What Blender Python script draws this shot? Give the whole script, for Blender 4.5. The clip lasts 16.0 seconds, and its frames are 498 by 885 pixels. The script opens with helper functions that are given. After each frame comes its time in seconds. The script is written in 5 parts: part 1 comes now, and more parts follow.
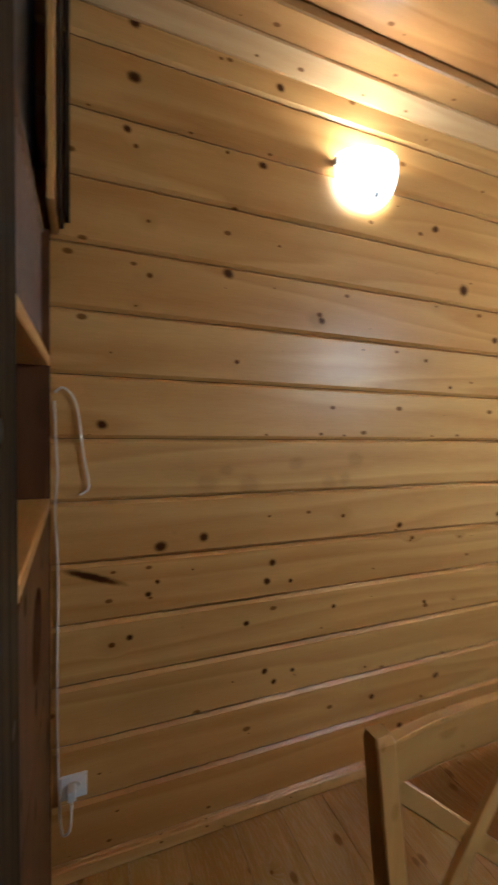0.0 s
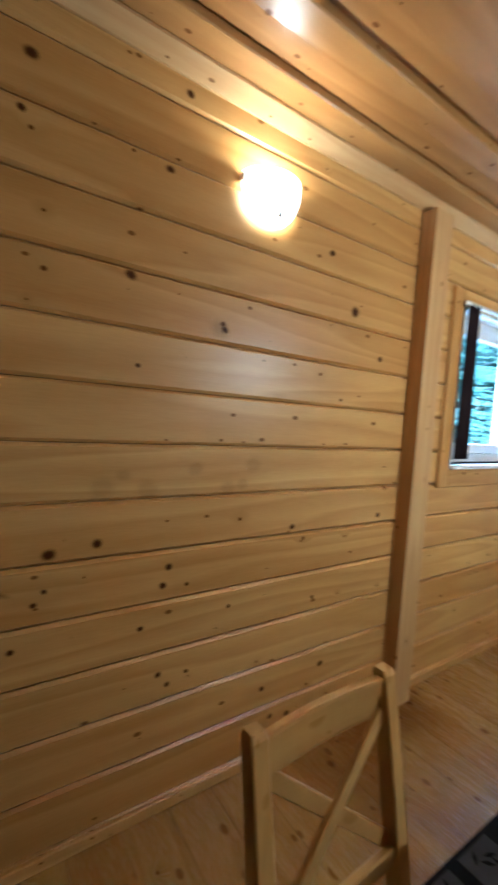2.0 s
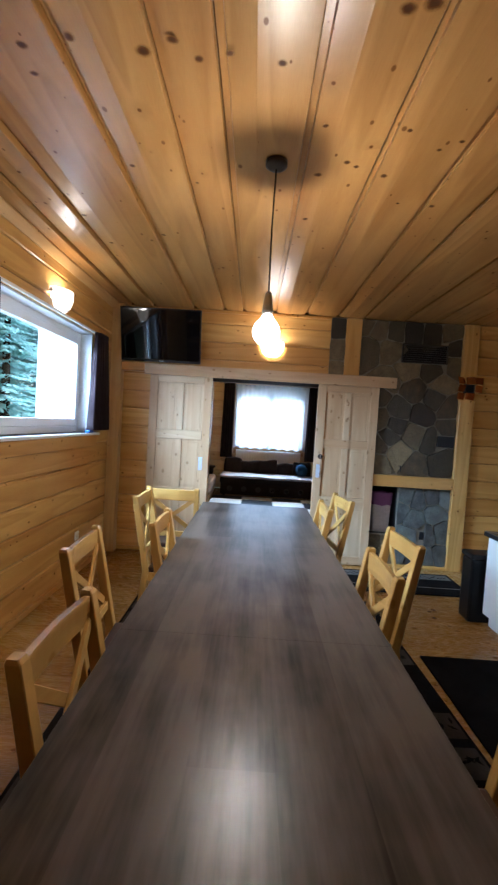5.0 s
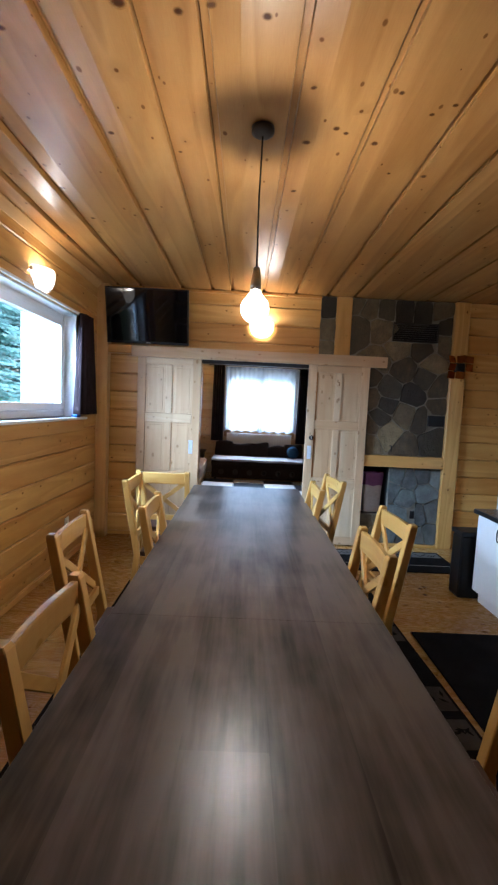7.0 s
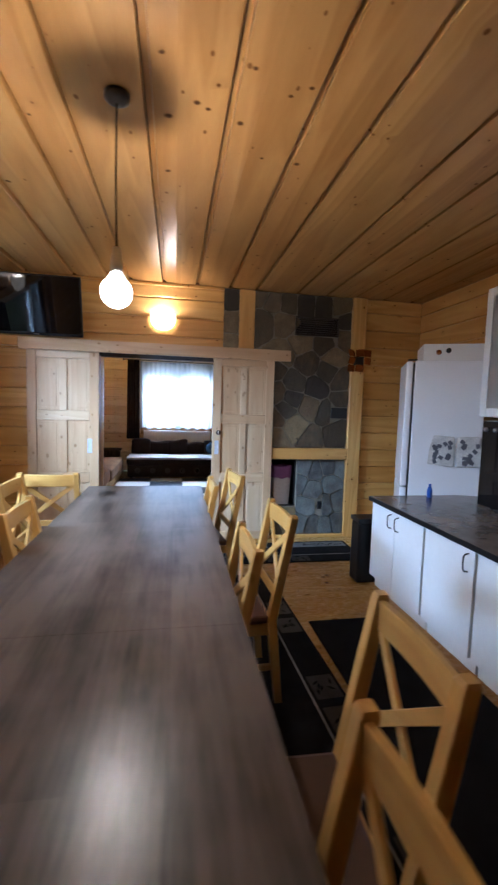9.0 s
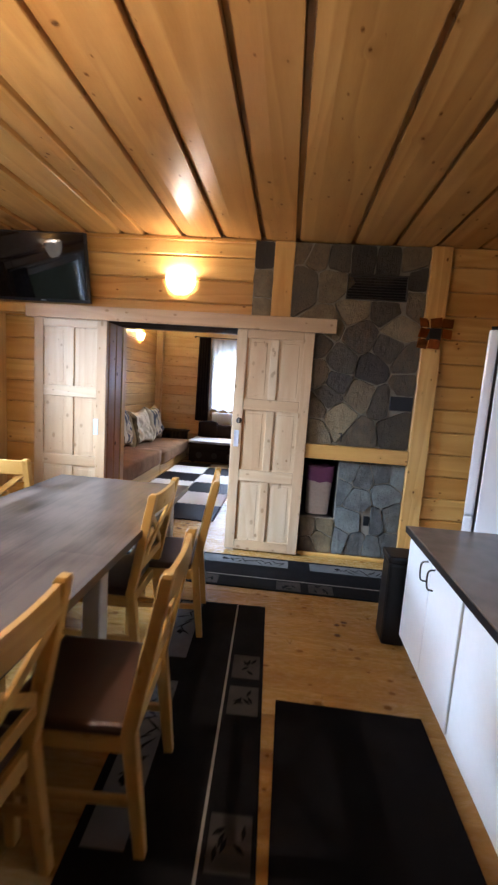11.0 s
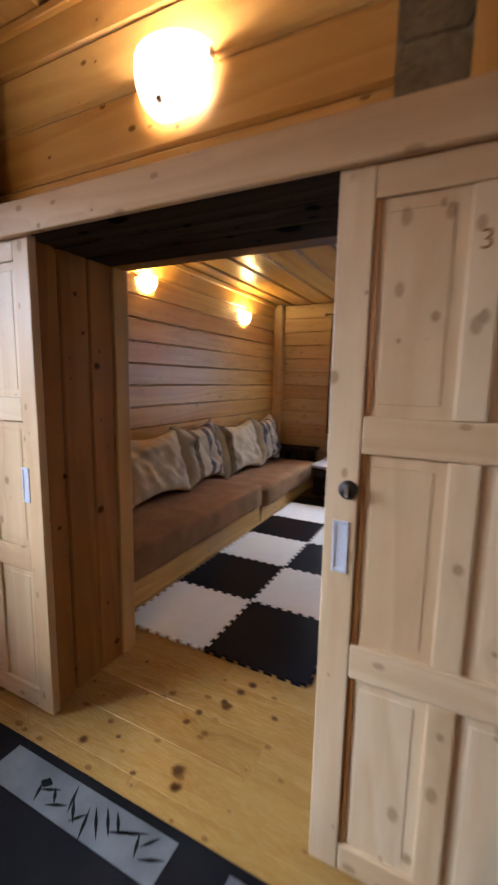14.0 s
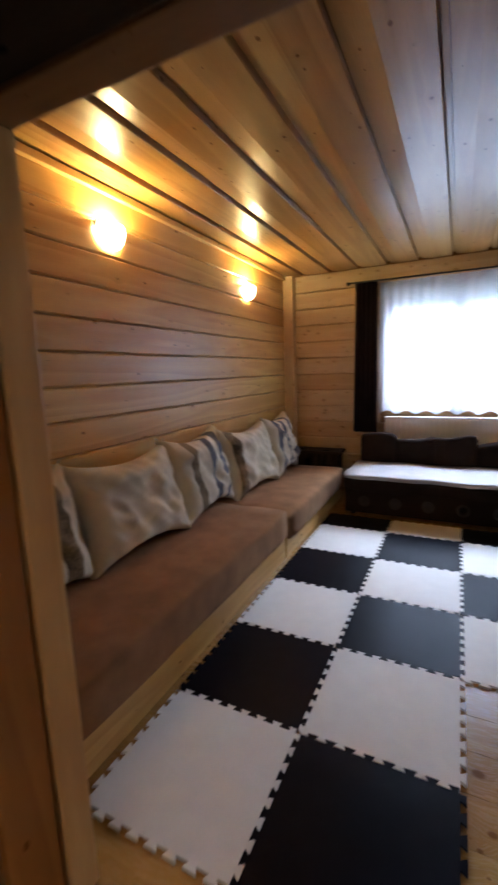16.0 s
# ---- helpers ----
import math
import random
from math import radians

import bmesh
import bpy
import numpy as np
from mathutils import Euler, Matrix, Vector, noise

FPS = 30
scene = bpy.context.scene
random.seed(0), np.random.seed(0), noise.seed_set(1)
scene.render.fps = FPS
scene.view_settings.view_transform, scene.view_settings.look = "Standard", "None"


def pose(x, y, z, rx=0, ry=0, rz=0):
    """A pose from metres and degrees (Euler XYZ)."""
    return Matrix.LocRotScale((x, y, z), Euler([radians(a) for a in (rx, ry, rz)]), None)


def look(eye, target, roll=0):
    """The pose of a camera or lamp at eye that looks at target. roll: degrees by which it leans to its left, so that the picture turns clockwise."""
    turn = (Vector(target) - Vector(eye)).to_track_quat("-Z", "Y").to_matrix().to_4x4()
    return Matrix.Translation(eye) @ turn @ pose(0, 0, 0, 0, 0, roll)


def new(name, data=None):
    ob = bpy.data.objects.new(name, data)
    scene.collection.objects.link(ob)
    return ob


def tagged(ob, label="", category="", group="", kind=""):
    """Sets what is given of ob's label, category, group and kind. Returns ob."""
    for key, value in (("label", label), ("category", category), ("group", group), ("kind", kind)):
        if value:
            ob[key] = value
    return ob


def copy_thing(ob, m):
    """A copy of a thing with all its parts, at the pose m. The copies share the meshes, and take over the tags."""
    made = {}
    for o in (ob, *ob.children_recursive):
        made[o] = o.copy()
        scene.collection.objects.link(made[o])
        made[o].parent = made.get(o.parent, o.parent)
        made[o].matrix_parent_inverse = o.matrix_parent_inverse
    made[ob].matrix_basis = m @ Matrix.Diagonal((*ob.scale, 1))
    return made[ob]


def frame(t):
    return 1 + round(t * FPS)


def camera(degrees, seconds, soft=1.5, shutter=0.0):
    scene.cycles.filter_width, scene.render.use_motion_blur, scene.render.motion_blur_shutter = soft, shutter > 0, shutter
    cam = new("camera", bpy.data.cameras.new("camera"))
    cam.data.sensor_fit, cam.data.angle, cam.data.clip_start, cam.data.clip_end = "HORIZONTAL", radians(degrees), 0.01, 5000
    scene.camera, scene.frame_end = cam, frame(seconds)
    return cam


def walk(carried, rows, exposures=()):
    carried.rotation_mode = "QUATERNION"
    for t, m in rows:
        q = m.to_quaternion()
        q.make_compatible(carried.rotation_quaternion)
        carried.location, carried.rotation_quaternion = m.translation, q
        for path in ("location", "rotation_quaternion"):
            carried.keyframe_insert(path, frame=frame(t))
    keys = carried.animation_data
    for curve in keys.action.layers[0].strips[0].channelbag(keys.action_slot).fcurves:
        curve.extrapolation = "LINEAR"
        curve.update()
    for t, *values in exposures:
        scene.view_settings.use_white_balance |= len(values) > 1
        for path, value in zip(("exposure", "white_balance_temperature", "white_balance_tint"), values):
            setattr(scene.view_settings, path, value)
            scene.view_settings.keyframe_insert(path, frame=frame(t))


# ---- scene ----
cam = camera(61.5, 16.0, soft=2.3, shutter=0.5)
PATH = [
    (0, (1.406, 0.468, 1.52), (-0.446, 1.213, 1.407), 1.4),
    (0.5, (1.393, 0.47, 1.501), (-0.541, 0.973, 1.411), 2.3),
    (1, (1.395, 0.472, 1.506), (-0.538, 0.975, 1.409), 2.3),
    (1.5, (1.414, 0.48, 1.515), (-0.448, 1.202, 1.412), 2.3),
    (2, (1.442, 0.487, 1.564), (-0.208, 1.612, 1.447), 3.9),
    (2.5, (1.473, 0.509, 1.56), (0.115, 1.975, 1.511), 3.8),
    (3, (1.505, 0.526, 1.56), (0.462, 2.231, 1.506), 4.1),
    (3.5, (1.54, 0.521, 1.552), (0.811, 2.384, 1.52), 4.3),
    (4, (1.583, 0.522, 1.557), (1.21, 2.486, 1.505), 4.5),
    (4.5, (1.614, 0.523, 1.552), (1.475, 2.516, 1.461), 4.4),
    (5, (1.64, 0.519, 1.545), (1.62, 2.517, 1.455), 3.5),
    (5.2, (1.651, 0.516, 1.555), (1.649, 2.514, 1.457), 3.6),
    (7.5, (1.644, 0.568, 1.518), (1.673, 2.56, 1.347), 2.6),
    (8, (1.643, 0.581, 1.512), (1.736, 2.571, 1.337), 2.5),
    (8.5, (1.692, 0.615, 1.525), (2.049, 2.573, 1.323), 2.5),
    (9, (1.925, 0.638, 1.517), (2.277, 2.6, 1.347), 1.7),
    (9.2, (2.054, 0.646, 1.512), (2.37, 2.612, 1.322), 3.0),
    (11.3, (2.954, 1.72, 1.54), (2.747, 3.689, 1.255), 3.1),
    (11.5, (3.016, 1.899, 1.54), (2.81, 3.866, 1.244), 2.0),
    (12, (2.994, 2.392, 1.53), (2.628, 4.336, 1.235), 2.2),
    (12.5, (2.918, 2.846, 1.528), (2.547, 4.788, 1.23), 1.3),
    (13, (2.853, 3.309, 1.51), (2.172, 5.165, 1.203), 0.2),
    (13.5, (2.745, 3.723, 1.519), (2.015, 5.562, 1.227), 0.9),
    (14, (2.652, 4.119, 1.514), (1.765, 5.887, 1.218), 1.1),
    (14.5, (2.555, 4.413, 1.488), (1.383, 6.008, 1.203), 2.2),
    (15, (2.336, 4.664, 1.479), (1.175, 6.268, 1.192), 0.5),
    (15.5, (2.173, 4.91, 1.488), (1.004, 6.508, 1.207), -2.2),
    (16, (2.012, 5.106, 1.493), (1.127, 6.869, 1.164), -2.0),
]
walk(cam, [(t, look(eye, target, roll)) for t, eye, target, roll in PATH],
     exposures=[(0.0, 0.25, 4550, 3), (0.6, 0.5, 4500, 2), (1.5, 0.5, 4500, 0), (2.5, 0.05, 4800, 2), (3.5, -0.35, 5450, 9), (5.0, -0.37, 5550, 12), (9.0, -0.27, 5450, 17),
                (11.5, 0.15, 6300, 21), (12.0, 0.03, 5950, 17), (12.5, -0.05, 5500, 11), (13.5, -0.45, 6600, 21), (14.5, -0.5, 6900, 27), (15.2, -0.2, 6450, 24), (16.0, -0.42, 6150, 22)])


# ---- world and light ----
world = bpy.data.worlds.new("sky")
scene.world = world
world.use_nodes = True
wn = world.node_tree
sky = wn.nodes.new("ShaderNodeTexSky")
sky.sky_type, sky.sun_disc = "NISHITA", False
sky.sun_elevation, sky.sun_rotation = radians(43), radians(159)
wn.links.new(sky.outputs[0], wn.nodes["Background"].inputs[0])
wn.nodes["Background"].inputs[1].default_value = 0.15


def area_light(name, m, sx, sy, power, colour):
    d = bpy.data.lights.new(name, "AREA")
    d.shape, d.size, d.size_y, d.energy, d.color = "RECTANGLE", sx, sy, power, colour
    ob = new(name, d)
    ob.matrix_world = m
    return ob


def point_light(name, p, radius, power, colour):
    d = bpy.data.lights.new(name, "POINT")
    d.shadow_soft_size, d.energy, d.color = radius, power, colour
    ob = new(name, d)
    ob.location = p
    return ob


WARM = (1.0, 0.88, 0.70)
AMBER = (1.0, 0.82, 0.30)
DAY = (0.54, 0.77, 1.0)
area_light("daylight_side_window", look((-1.3, 3.2, 2.6), (1.7, 3.7, 0.9)), 2.0, 0.9, 880, DAY)
area_light("daylight_far_window", look((2.0, 13.8, 4.9), (2.0, 9.6, 1.4)), 5.0, 3.0, 6800, (0.64, 0.82, 1.0))
sun = bpy.data.lights.new("sun", "SUN")
sun.energy, sun.angle, sun.color = 5.0, radians(14), (1.0, 0.97, 0.92)
new("sun", sun).matrix_world = look((3, -8, 8), (0, 0, 0))
EAST_FACE = 4.80
SCONCES = [(0.0, 1.48, 2.45, 0), (0.0, 3.90, 2.45, 0), (1.79, 5.30, 2.415, -90), (0.0, 7.24, 2.375, 0), (0.0, 9.16, 2.32, 0), (EAST_FACE, 2.30, 2.45, 180)]
SCONCE_POWER = [8.0, 8.0, 20, 70, 70, 7.0]
BULB = (1.67, 2.57, 2.0)

# ---- materials ----
MATS = {}


class Nodes:
    """Short-hand for building one node material."""

    def __init__(self, name):
        self.mat = bpy.data.materials.new(name)
        self.mat.use_nodes = True
        self.t = self.mat.node_tree
        self.bsdf = self.t.nodes["Principled BSDF"]

    def n(self, kind, **inputs):
        node = self.t.nodes.new("ShaderNode" + kind)
        for k, v in inputs.items():
            key = int(k[1:]) if k[0] == "i" and k[1:].isdigit() else k.replace("_", " ")
            self.put(node.inputs[key], v)
        return node

    def put(self, socket, v):
        if isinstance(v, bpy.types.NodeSocket):
            self.t.links.new(v, socket)
        else:
            socket.default_value = v

    def math(self, op, a, b=0.0):
        node = self.n("Math", i0=a, i1=b)
        node.operation = op
        return node.outputs[0]

    def vec(self, op, a, b):
        node = self.n("VectorMath", i0=a, i1=b)
        node.operation = op
        return node.outputs[0]

    def mix(self, f, a, b, mode="MIX"):
        node = self.t.nodes.new("ShaderNodeMix")
        node.data_type, node.blend_type = "RGBA", mode
        for s, v in ((0, f), (6, a), (7, b)):
            self.put(node.inputs[s], v)
        return node.outputs[2]

    def ramp(self, f, *stops):
        node = self.n("ValToRGB", i0=f)
        e = node.color_ramp.elements
        while len(e) < len(stops):
            e.new(0.5)
        for el, (p, c) in zip(e, stops):
            el.position = p
            el.color = (c, c, c, 1) if isinstance(c, (int, float)) else (*c, 1)
        return node.outputs[0]

    def coords(self):
        return self.n("TexCoord").outputs["Object"]

    def noise(self, v, scale, detail=3.0, rough=0.5):
        return self.n("TexNoise", Vector=v, Scale=scale, Detail=detail, Roughness=rough).outputs[0]

    def finish(self, colour, rough, bump=None, strength=0.2, distance=0.002, metal=0.0, spec=0.5):
        self.put(self.bsdf.inputs["Base Color"], colour)
        self.put(self.bsdf.inputs["Roughness"], rough)
        self.put(self.bsdf.inputs["Metallic"], metal)
        self.put(self.bsdf.inputs["Specular IOR Level"], spec)
        if bump is not None:
            b = self.n("Bump", Height=bump, Strength=strength, Distance=distance)
            self.t.links.new(b.outputs[0], self.bsdf.inputs["Normal"])
        return self.mat


def wood(name, axis, light, dark, rough=0.38, knots=1.0, island=False, grain=1.0, knot_size=1.0, vary=0.24, spec=0.36, knot=(0.105, 0.034, 0.005), sparse=0.44):
    """Lacquered softwood; axis is the way the grain runs (0 x, 1 y, 2 z)."""
    m = Nodes(name)
    rnd = m.n("NewGeometry").outputs["Random Per Island"] if island else m.n("ObjectInfo").outputs["Random"]
    xyz = m.n("SeparateXYZ", Vector=m.coords()).outputs
    others = [k for k in range(3) if k != axis]
    u = m.math("ADD", xyz[axis], m.math("MULTIPLY", rnd, 37.0))
    v = m.math("ADD", m.math("ADD", xyz[others[0]], xyz[others[1]]), m.math("MULTIPLY", rnd, 61.0))
    # knots: sparse cells of an uneven lattice in the board's face
    kp = m.n("CombineXYZ", X=m.math("MULTIPLY", u, 3.2), Y=m.math("MULTIPLY", v, 6.0), Z=0.0).outputs[0]
    vor = m.n("TexVoronoi", Vector=kp, Scale=1.0, Randomness=1.0)
    vor.voronoi_dimensions = "2D"
    sep = m.n("SeparateXYZ", Vector=m.vec("SUBTRACT", kp, vor.outputs["Position"])).outputs
    d = m.n("VectorMath", i0=m.n("CombineXYZ", X=m.math("MULTIPLY", sep[0], 1.5), Y=sep[1], Z=0.0).outputs[0])
    d.operation = "LENGTH"
    d = m.math("ADD", d.outputs["Value"], m.math("MULTIPLY", m.noise(m.coords(), 60.0, 2.0), 0.012))
    cell = m.n("SeparateColor", Color=vor.outputs["Color"]).outputs[0]
    size = m.math("ADD", m.math("MULTIPLY", m.math("MAXIMUM", m.math("SUBTRACT", cell, sparse), 0.0), 0.22 * knot_size), 0.0008)
    core = m.ramp(m.math("DIVIDE", d, size), (0.55, 1.0), (1.0, 0.0))
    halo = m.ramp(m.math("DIVIDE", d, m.math("MULTIPLY", size, 4.5)), (0.12, 1.0), (1.0, 0.0))
    pv = m.n("TexVoronoi", Vector=m.n("CombineXYZ", X=m.math("MULTIPLY", u, 6.0), Y=m.math("MULTIPLY", v, 10.0), Z=0.0).outputs[0], Scale=1.0, Randomness=1.0)
    pv.voronoi_dimensions = "2D"
    pc = m.n("SeparateColor", Color=pv.outputs["Color"]).outputs[1]
    pin = m.ramp(m.math("DIVIDE", pv.outputs["Distance"], m.math("ADD", m.math("MULTIPLY", m.math("MAXIMUM", m.math("SUBTRACT", pc, 0.30 + 0.6 * sparse), 0.0), 0.42), 0.0008)), (0.6, 1.0), (1.0, 0.0))
    core = m.math("MAXIMUM", core, m.math("MULTIPLY", pin, 0.85))
    # grain: long cathedral rings bent round the knots, and fine fibre
    gp = m.n("CombineXYZ", X=m.math("MULTIPLY", u, 0.075), Y=m.math("ADD", v, m.math("MULTIPLY", halo, 0.035)), Z=m.math("MULTIPLY", rnd, 9.0)).outputs[0]
    big = m.noise(gp, 3.4 * grain, 2.0)
    rings = m.ramp(m.math("FRACT", m.math("MULTIPLY", big, 9.0)), (0.0, 0.1), (0.8, 1.0), (1.0, 0.15))
    fine = m.noise(gp, 210.0 * grain, 3.0, 0.6)
    tone = m.noise(m.coords(), 1.7, 3.0)
    f = m.math("ADD", m.math("MULTIPLY", rings, 0.42), m.math("MULTIPLY", fine, 0.34))
    base = m.mix(m.ramp(f, (0.10, 0.0), (0.85, 1.0)), tuple(light) + (1,), tuple(dark) + (1,))
    w = m.math("ADD", m.math("MULTIPLY", rnd, vary), m.math("MULTIPLY", tone, 0.26))
    base = m.mix(m.ramp(w, (0.04, 0.0), (0.40, 0.8)), base, m.mix(1.0, base, (0.74, 0.60, 0.45, 1), "MULTIPLY"))
    streak = m.noise(m.n("CombineXYZ", X=m.math("MULTIPLY", u, 1.3), Y=m.math("MULTIPLY", v, 9.0), Z=rnd).outputs[0], 1.0, 4.0, 0.6)
    base = m.mix(m.ramp(streak, (0.48, 0.0), (0.76, 0.42)), base, m.mix(1.0, base, (0.72, 0.55, 0.38, 1), "MULTIPLY"))
    base = m.mix(m.math("MULTIPLY", halo, 0.40 * knots), base, tuple(c * 0.72 for c in dark) + (1,))
    base = m.mix(m.math("MULTIPLY", core, 0.94 * knots), base, tuple(knot) + (1,))
    r = m.math("ADD", m.math("MULTIPLY", fine, 0.14), rough - 0.07)
    return m.finish(base, r, m.math("ADD", f, m.math("MULTIPLY", core, 0.4)), 0.10, 0.001, spec=m.math("MULTIPLY", m.math("SUBTRACT", 1.0, m.math("MULTIPLY", core, 0.85)), spec))


PINE_L, PINE_D = (0.71, 0.448, 0.152), (0.48, 0.252, 0.055)
PALE_L, PALE_D = (0.62, 0.475, 0.315), (0.51, 0.36, 0.21)
for i, ax in enumerate("xyz"):
    MATS["pine_" + ax] = wood("lacquered_pine_" + ax, i, PINE_L, PINE_D, knot_size=1.2, sparse=0.70, vary=0.30)
    MATS["pale_" + ax] = wood("pale_pine_" + ax, i, PALE_L, PALE_D, 0.5, 0.5)
    MATS["chair_" + ax] = wood("chair_pine_" + ax, i, (0.62, 0.395, 0.125), (0.45, 0.258, 0.064), 0.33, 0.3, vary=0.1)
    MATS["old_" + ax] = wood("near_black_wood_" + ax, i, (0.062, 0.043, 0.028), (0.007, 0.0045, 0.003), 0.8, 1.0, grain=0.9, knot_size=2.6, spec=0.05, knot=(0.002, 0.0015, 0.001))
MATS["ceiling_y"] = wood("ceiling_pine", 1, (0.50, 0.292, 0.100), (0.32, 0.155, 0.038), 0.32, 1.0, island=True, knot_size=1.5, spec=0.30, sparse=0.72)
MATS["post_y"] = wood("pale_lacquered_strip", 1, (0.62, 0.41, 0.18), (0.46, 0.26, 0.085), knot_size=1.0, sparse=0.75, vary=0.05)
MATS["post_z"] = wood("pale_lacquered_post", 2, (0.62, 0.41, 0.18), (0.46, 0.26, 0.085), knot_size=1.2, sparse=0.75, vary=0.05)
MATS["floor_x"] = wood("floor_pine", 0, (0.42, 0.258, 0.085), (0.30, 0.165, 0.043), 0.27, 0.8, knot_size=1.2)
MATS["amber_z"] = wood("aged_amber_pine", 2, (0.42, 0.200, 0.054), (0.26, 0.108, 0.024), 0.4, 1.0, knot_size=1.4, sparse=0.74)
MATS["amber_x"] = wood("dark_amber_pine", 0, (0.26, 0.135, 0.047), (0.15, 0.068, 0.020), 0.5, 1.0, knot_size=1.7)
MATS["red_z"] = wood("dark_reddish_board", 2, (0.15, 0.070, 0.028), (0.055, 0.022, 0.008), 0.6, 1.0, knot_size=2.0, spec=0.15, knot=(0.004, 0.003, 0.002))


def brushed(name, light, dark):
    """Weathered plank, the soft grain worn back between hard upright ribs."""
    m = Nodes(name)
    p = m.coords()
    bend = m.noise(m.vec("MULTIPLY", p, (2.0, 2.0, 1.2)), 1.0, 3.0)
    xyz = m.n("SeparateXYZ", Vector=p).outputs
    across = m.math("ADD", m.math("ADD", xyz[0], xyz[1]), m.math("MULTIPLY", bend, 0.05))
    rib = m.noise(m.n("CombineXYZ", X=m.math("MULTIPLY", across, 38.0), Y=m.math("MULTIPLY", xyz[2], 1.1), Z=0.0).outputs[0], 1.0, 3.0, 0.7)
    stain = m.noise(m.vec("MULTIPLY", p, (5.0, 5.0, 2.2)), 1.0, 4.0)
    f = m.ramp(rib, (0.36, 0.0), (0.62, 1.0))
    c = m.mix(f, tuple(dark) + (1,), tuple(light) + (1,))
    c = m.mix(m.ramp(stain, (0.46, 0.0), (0.62, 0.92)), c, tuple(dark) + (1,))
    return m.finish(c, 0.75, f, 0.6, 0.002, spec=0.08)


MATS["brushed"] = brushed("weathered_dark_plank", (0.060, 0.036, 0.017), (0.006, 0.004, 0.0025))
MATS["groove"] = wood("shadowed_groove_pine", 1, (0.30, 0.16, 0.06), (0.2, 0.1, 0.035), 0.6, 0.2)


def plain(name, colour, rough=0.5, metal=0.0, scale=40.0, amount=0.15, bump=0.1, spec=0.5):
    m = Nodes(name)
    c = m.coords()
    a, b = m.noise(c, scale, 4.0), m.noise(c, scale * 0.08, 2.0)
    f = m.math("ADD", m.math("MULTIPLY", a, 0.5), m.math("MULTIPLY", b, 0.5))
    lo = tuple(x * (1 - amount) for x in colour) + (1,)
    hi = tuple(min(1, x * (1 + amount)) for x in colour) + (1,)
    return m.finish(m.mix(m.ramp(f, (0.3, 0.0), (0.7, 1.0)), lo, hi),
                    m.math("ADD", m.math("MULTIPLY", a, 0.12), rough - 0.06), a, bump, 0.001, metal, spec)


def cloth(name, colour, scale=500.0, amount=0.25, sheen=0.0):
    m = Nodes(name)
    c = m.coords()
    w = m.noise(c, scale, 2.0)
    b = m.noise(c, 6.0, 4.0)
    f = m.math("ADD", m.math("MULTIPLY", w, 0.45), m.math("MULTIPLY", b, 0.55))
    lo = tuple(x * (1 - amount) for x in colour) + (1,)
    hi = tuple(min(1, x * (1 + amount)) for x in colour) + (1,)
    m.put(m.bsdf.inputs["Sheen Weight"], sheen)
    return m.finish(m.mix(m.ramp(f, (0.35, 0.0), (0.65, 1.0)), lo, hi), 0.95, w, 0.35, 0.0015, spec=0.08)


def glow(name, colour, strength):
    m = Nodes(name)
    m.put(m.bsdf.inputs["Base Color"], (0.9, 0.85, 0.75, 1))
    m.put(m.bsdf.inputs["Emission Color"], tuple(colour) + (1,))
    m.put(m.bsdf.inputs["Emission Strength"], strength)
    m.put(m.bsdf.inputs["Roughness"], 0.2)
    return m.mat


def glass(name, rough=0.0):
    m = Nodes(name)
    m.put(m.bsdf.inputs["Transmission Weight"], 1.0)
    m.put(m.bsdf.inputs["Roughness"], rough)
    m.put(m.bsdf.inputs["IOR"], 1.2)
    return m.finish((0.97, 0.99, 1, 1), rough)


def table_wood():
    m = Nodes("grey_brown_laminate")
    p = m.coords()
    s = m.vec("MULTIPLY", p, (1.0, 0.16, 1.0))
    ax = m.n("SeparateXYZ", Vector=p).outputs
    row = m.math("FLOOR", m.math("MULTIPLY", ax[0], 5.2))
    col = m.math("FLOOR", m.math("ADD", m.math("MULTIPLY", ax[1], 0.75), m.math("MULTIPLY", row, 0.37)))
    tone = m.n("TexWhiteNoise", Vector=m.n("CombineXYZ", X=row, Y=col, Z=0.0).outputs[0]).outputs["Value"]
    big = m.noise(s, 11.0, 4.0, 0.6)
    fine = m.noise(m.vec("MULTIPLY", p, (1.0, 0.025, 1.0)), 60.0, 4.0, 0.6)
    blot = m.noise(p, 3.5, 3.0, 0.5)
    f = m.math("ADD", m.math("MULTIPLY", big, 0.52), m.math("ADD", m.math("MULTIPLY", fine, 0.16), m.math("MULTIPLY", blot, 0.32)))
    f = m.math("ADD", f, m.math("MULTIPLY", tone, 0.10))
    c = m.ramp(f, (0.41, (0.009, 0.006, 0.0045)), (0.64, (0.108, 0.085, 0.071)))
    return m.finish(c, m.math("ADD", m.math("MULTIPLY", big, 0.05), 0.285), fine, 0.02, 0.001, spec=0.25)


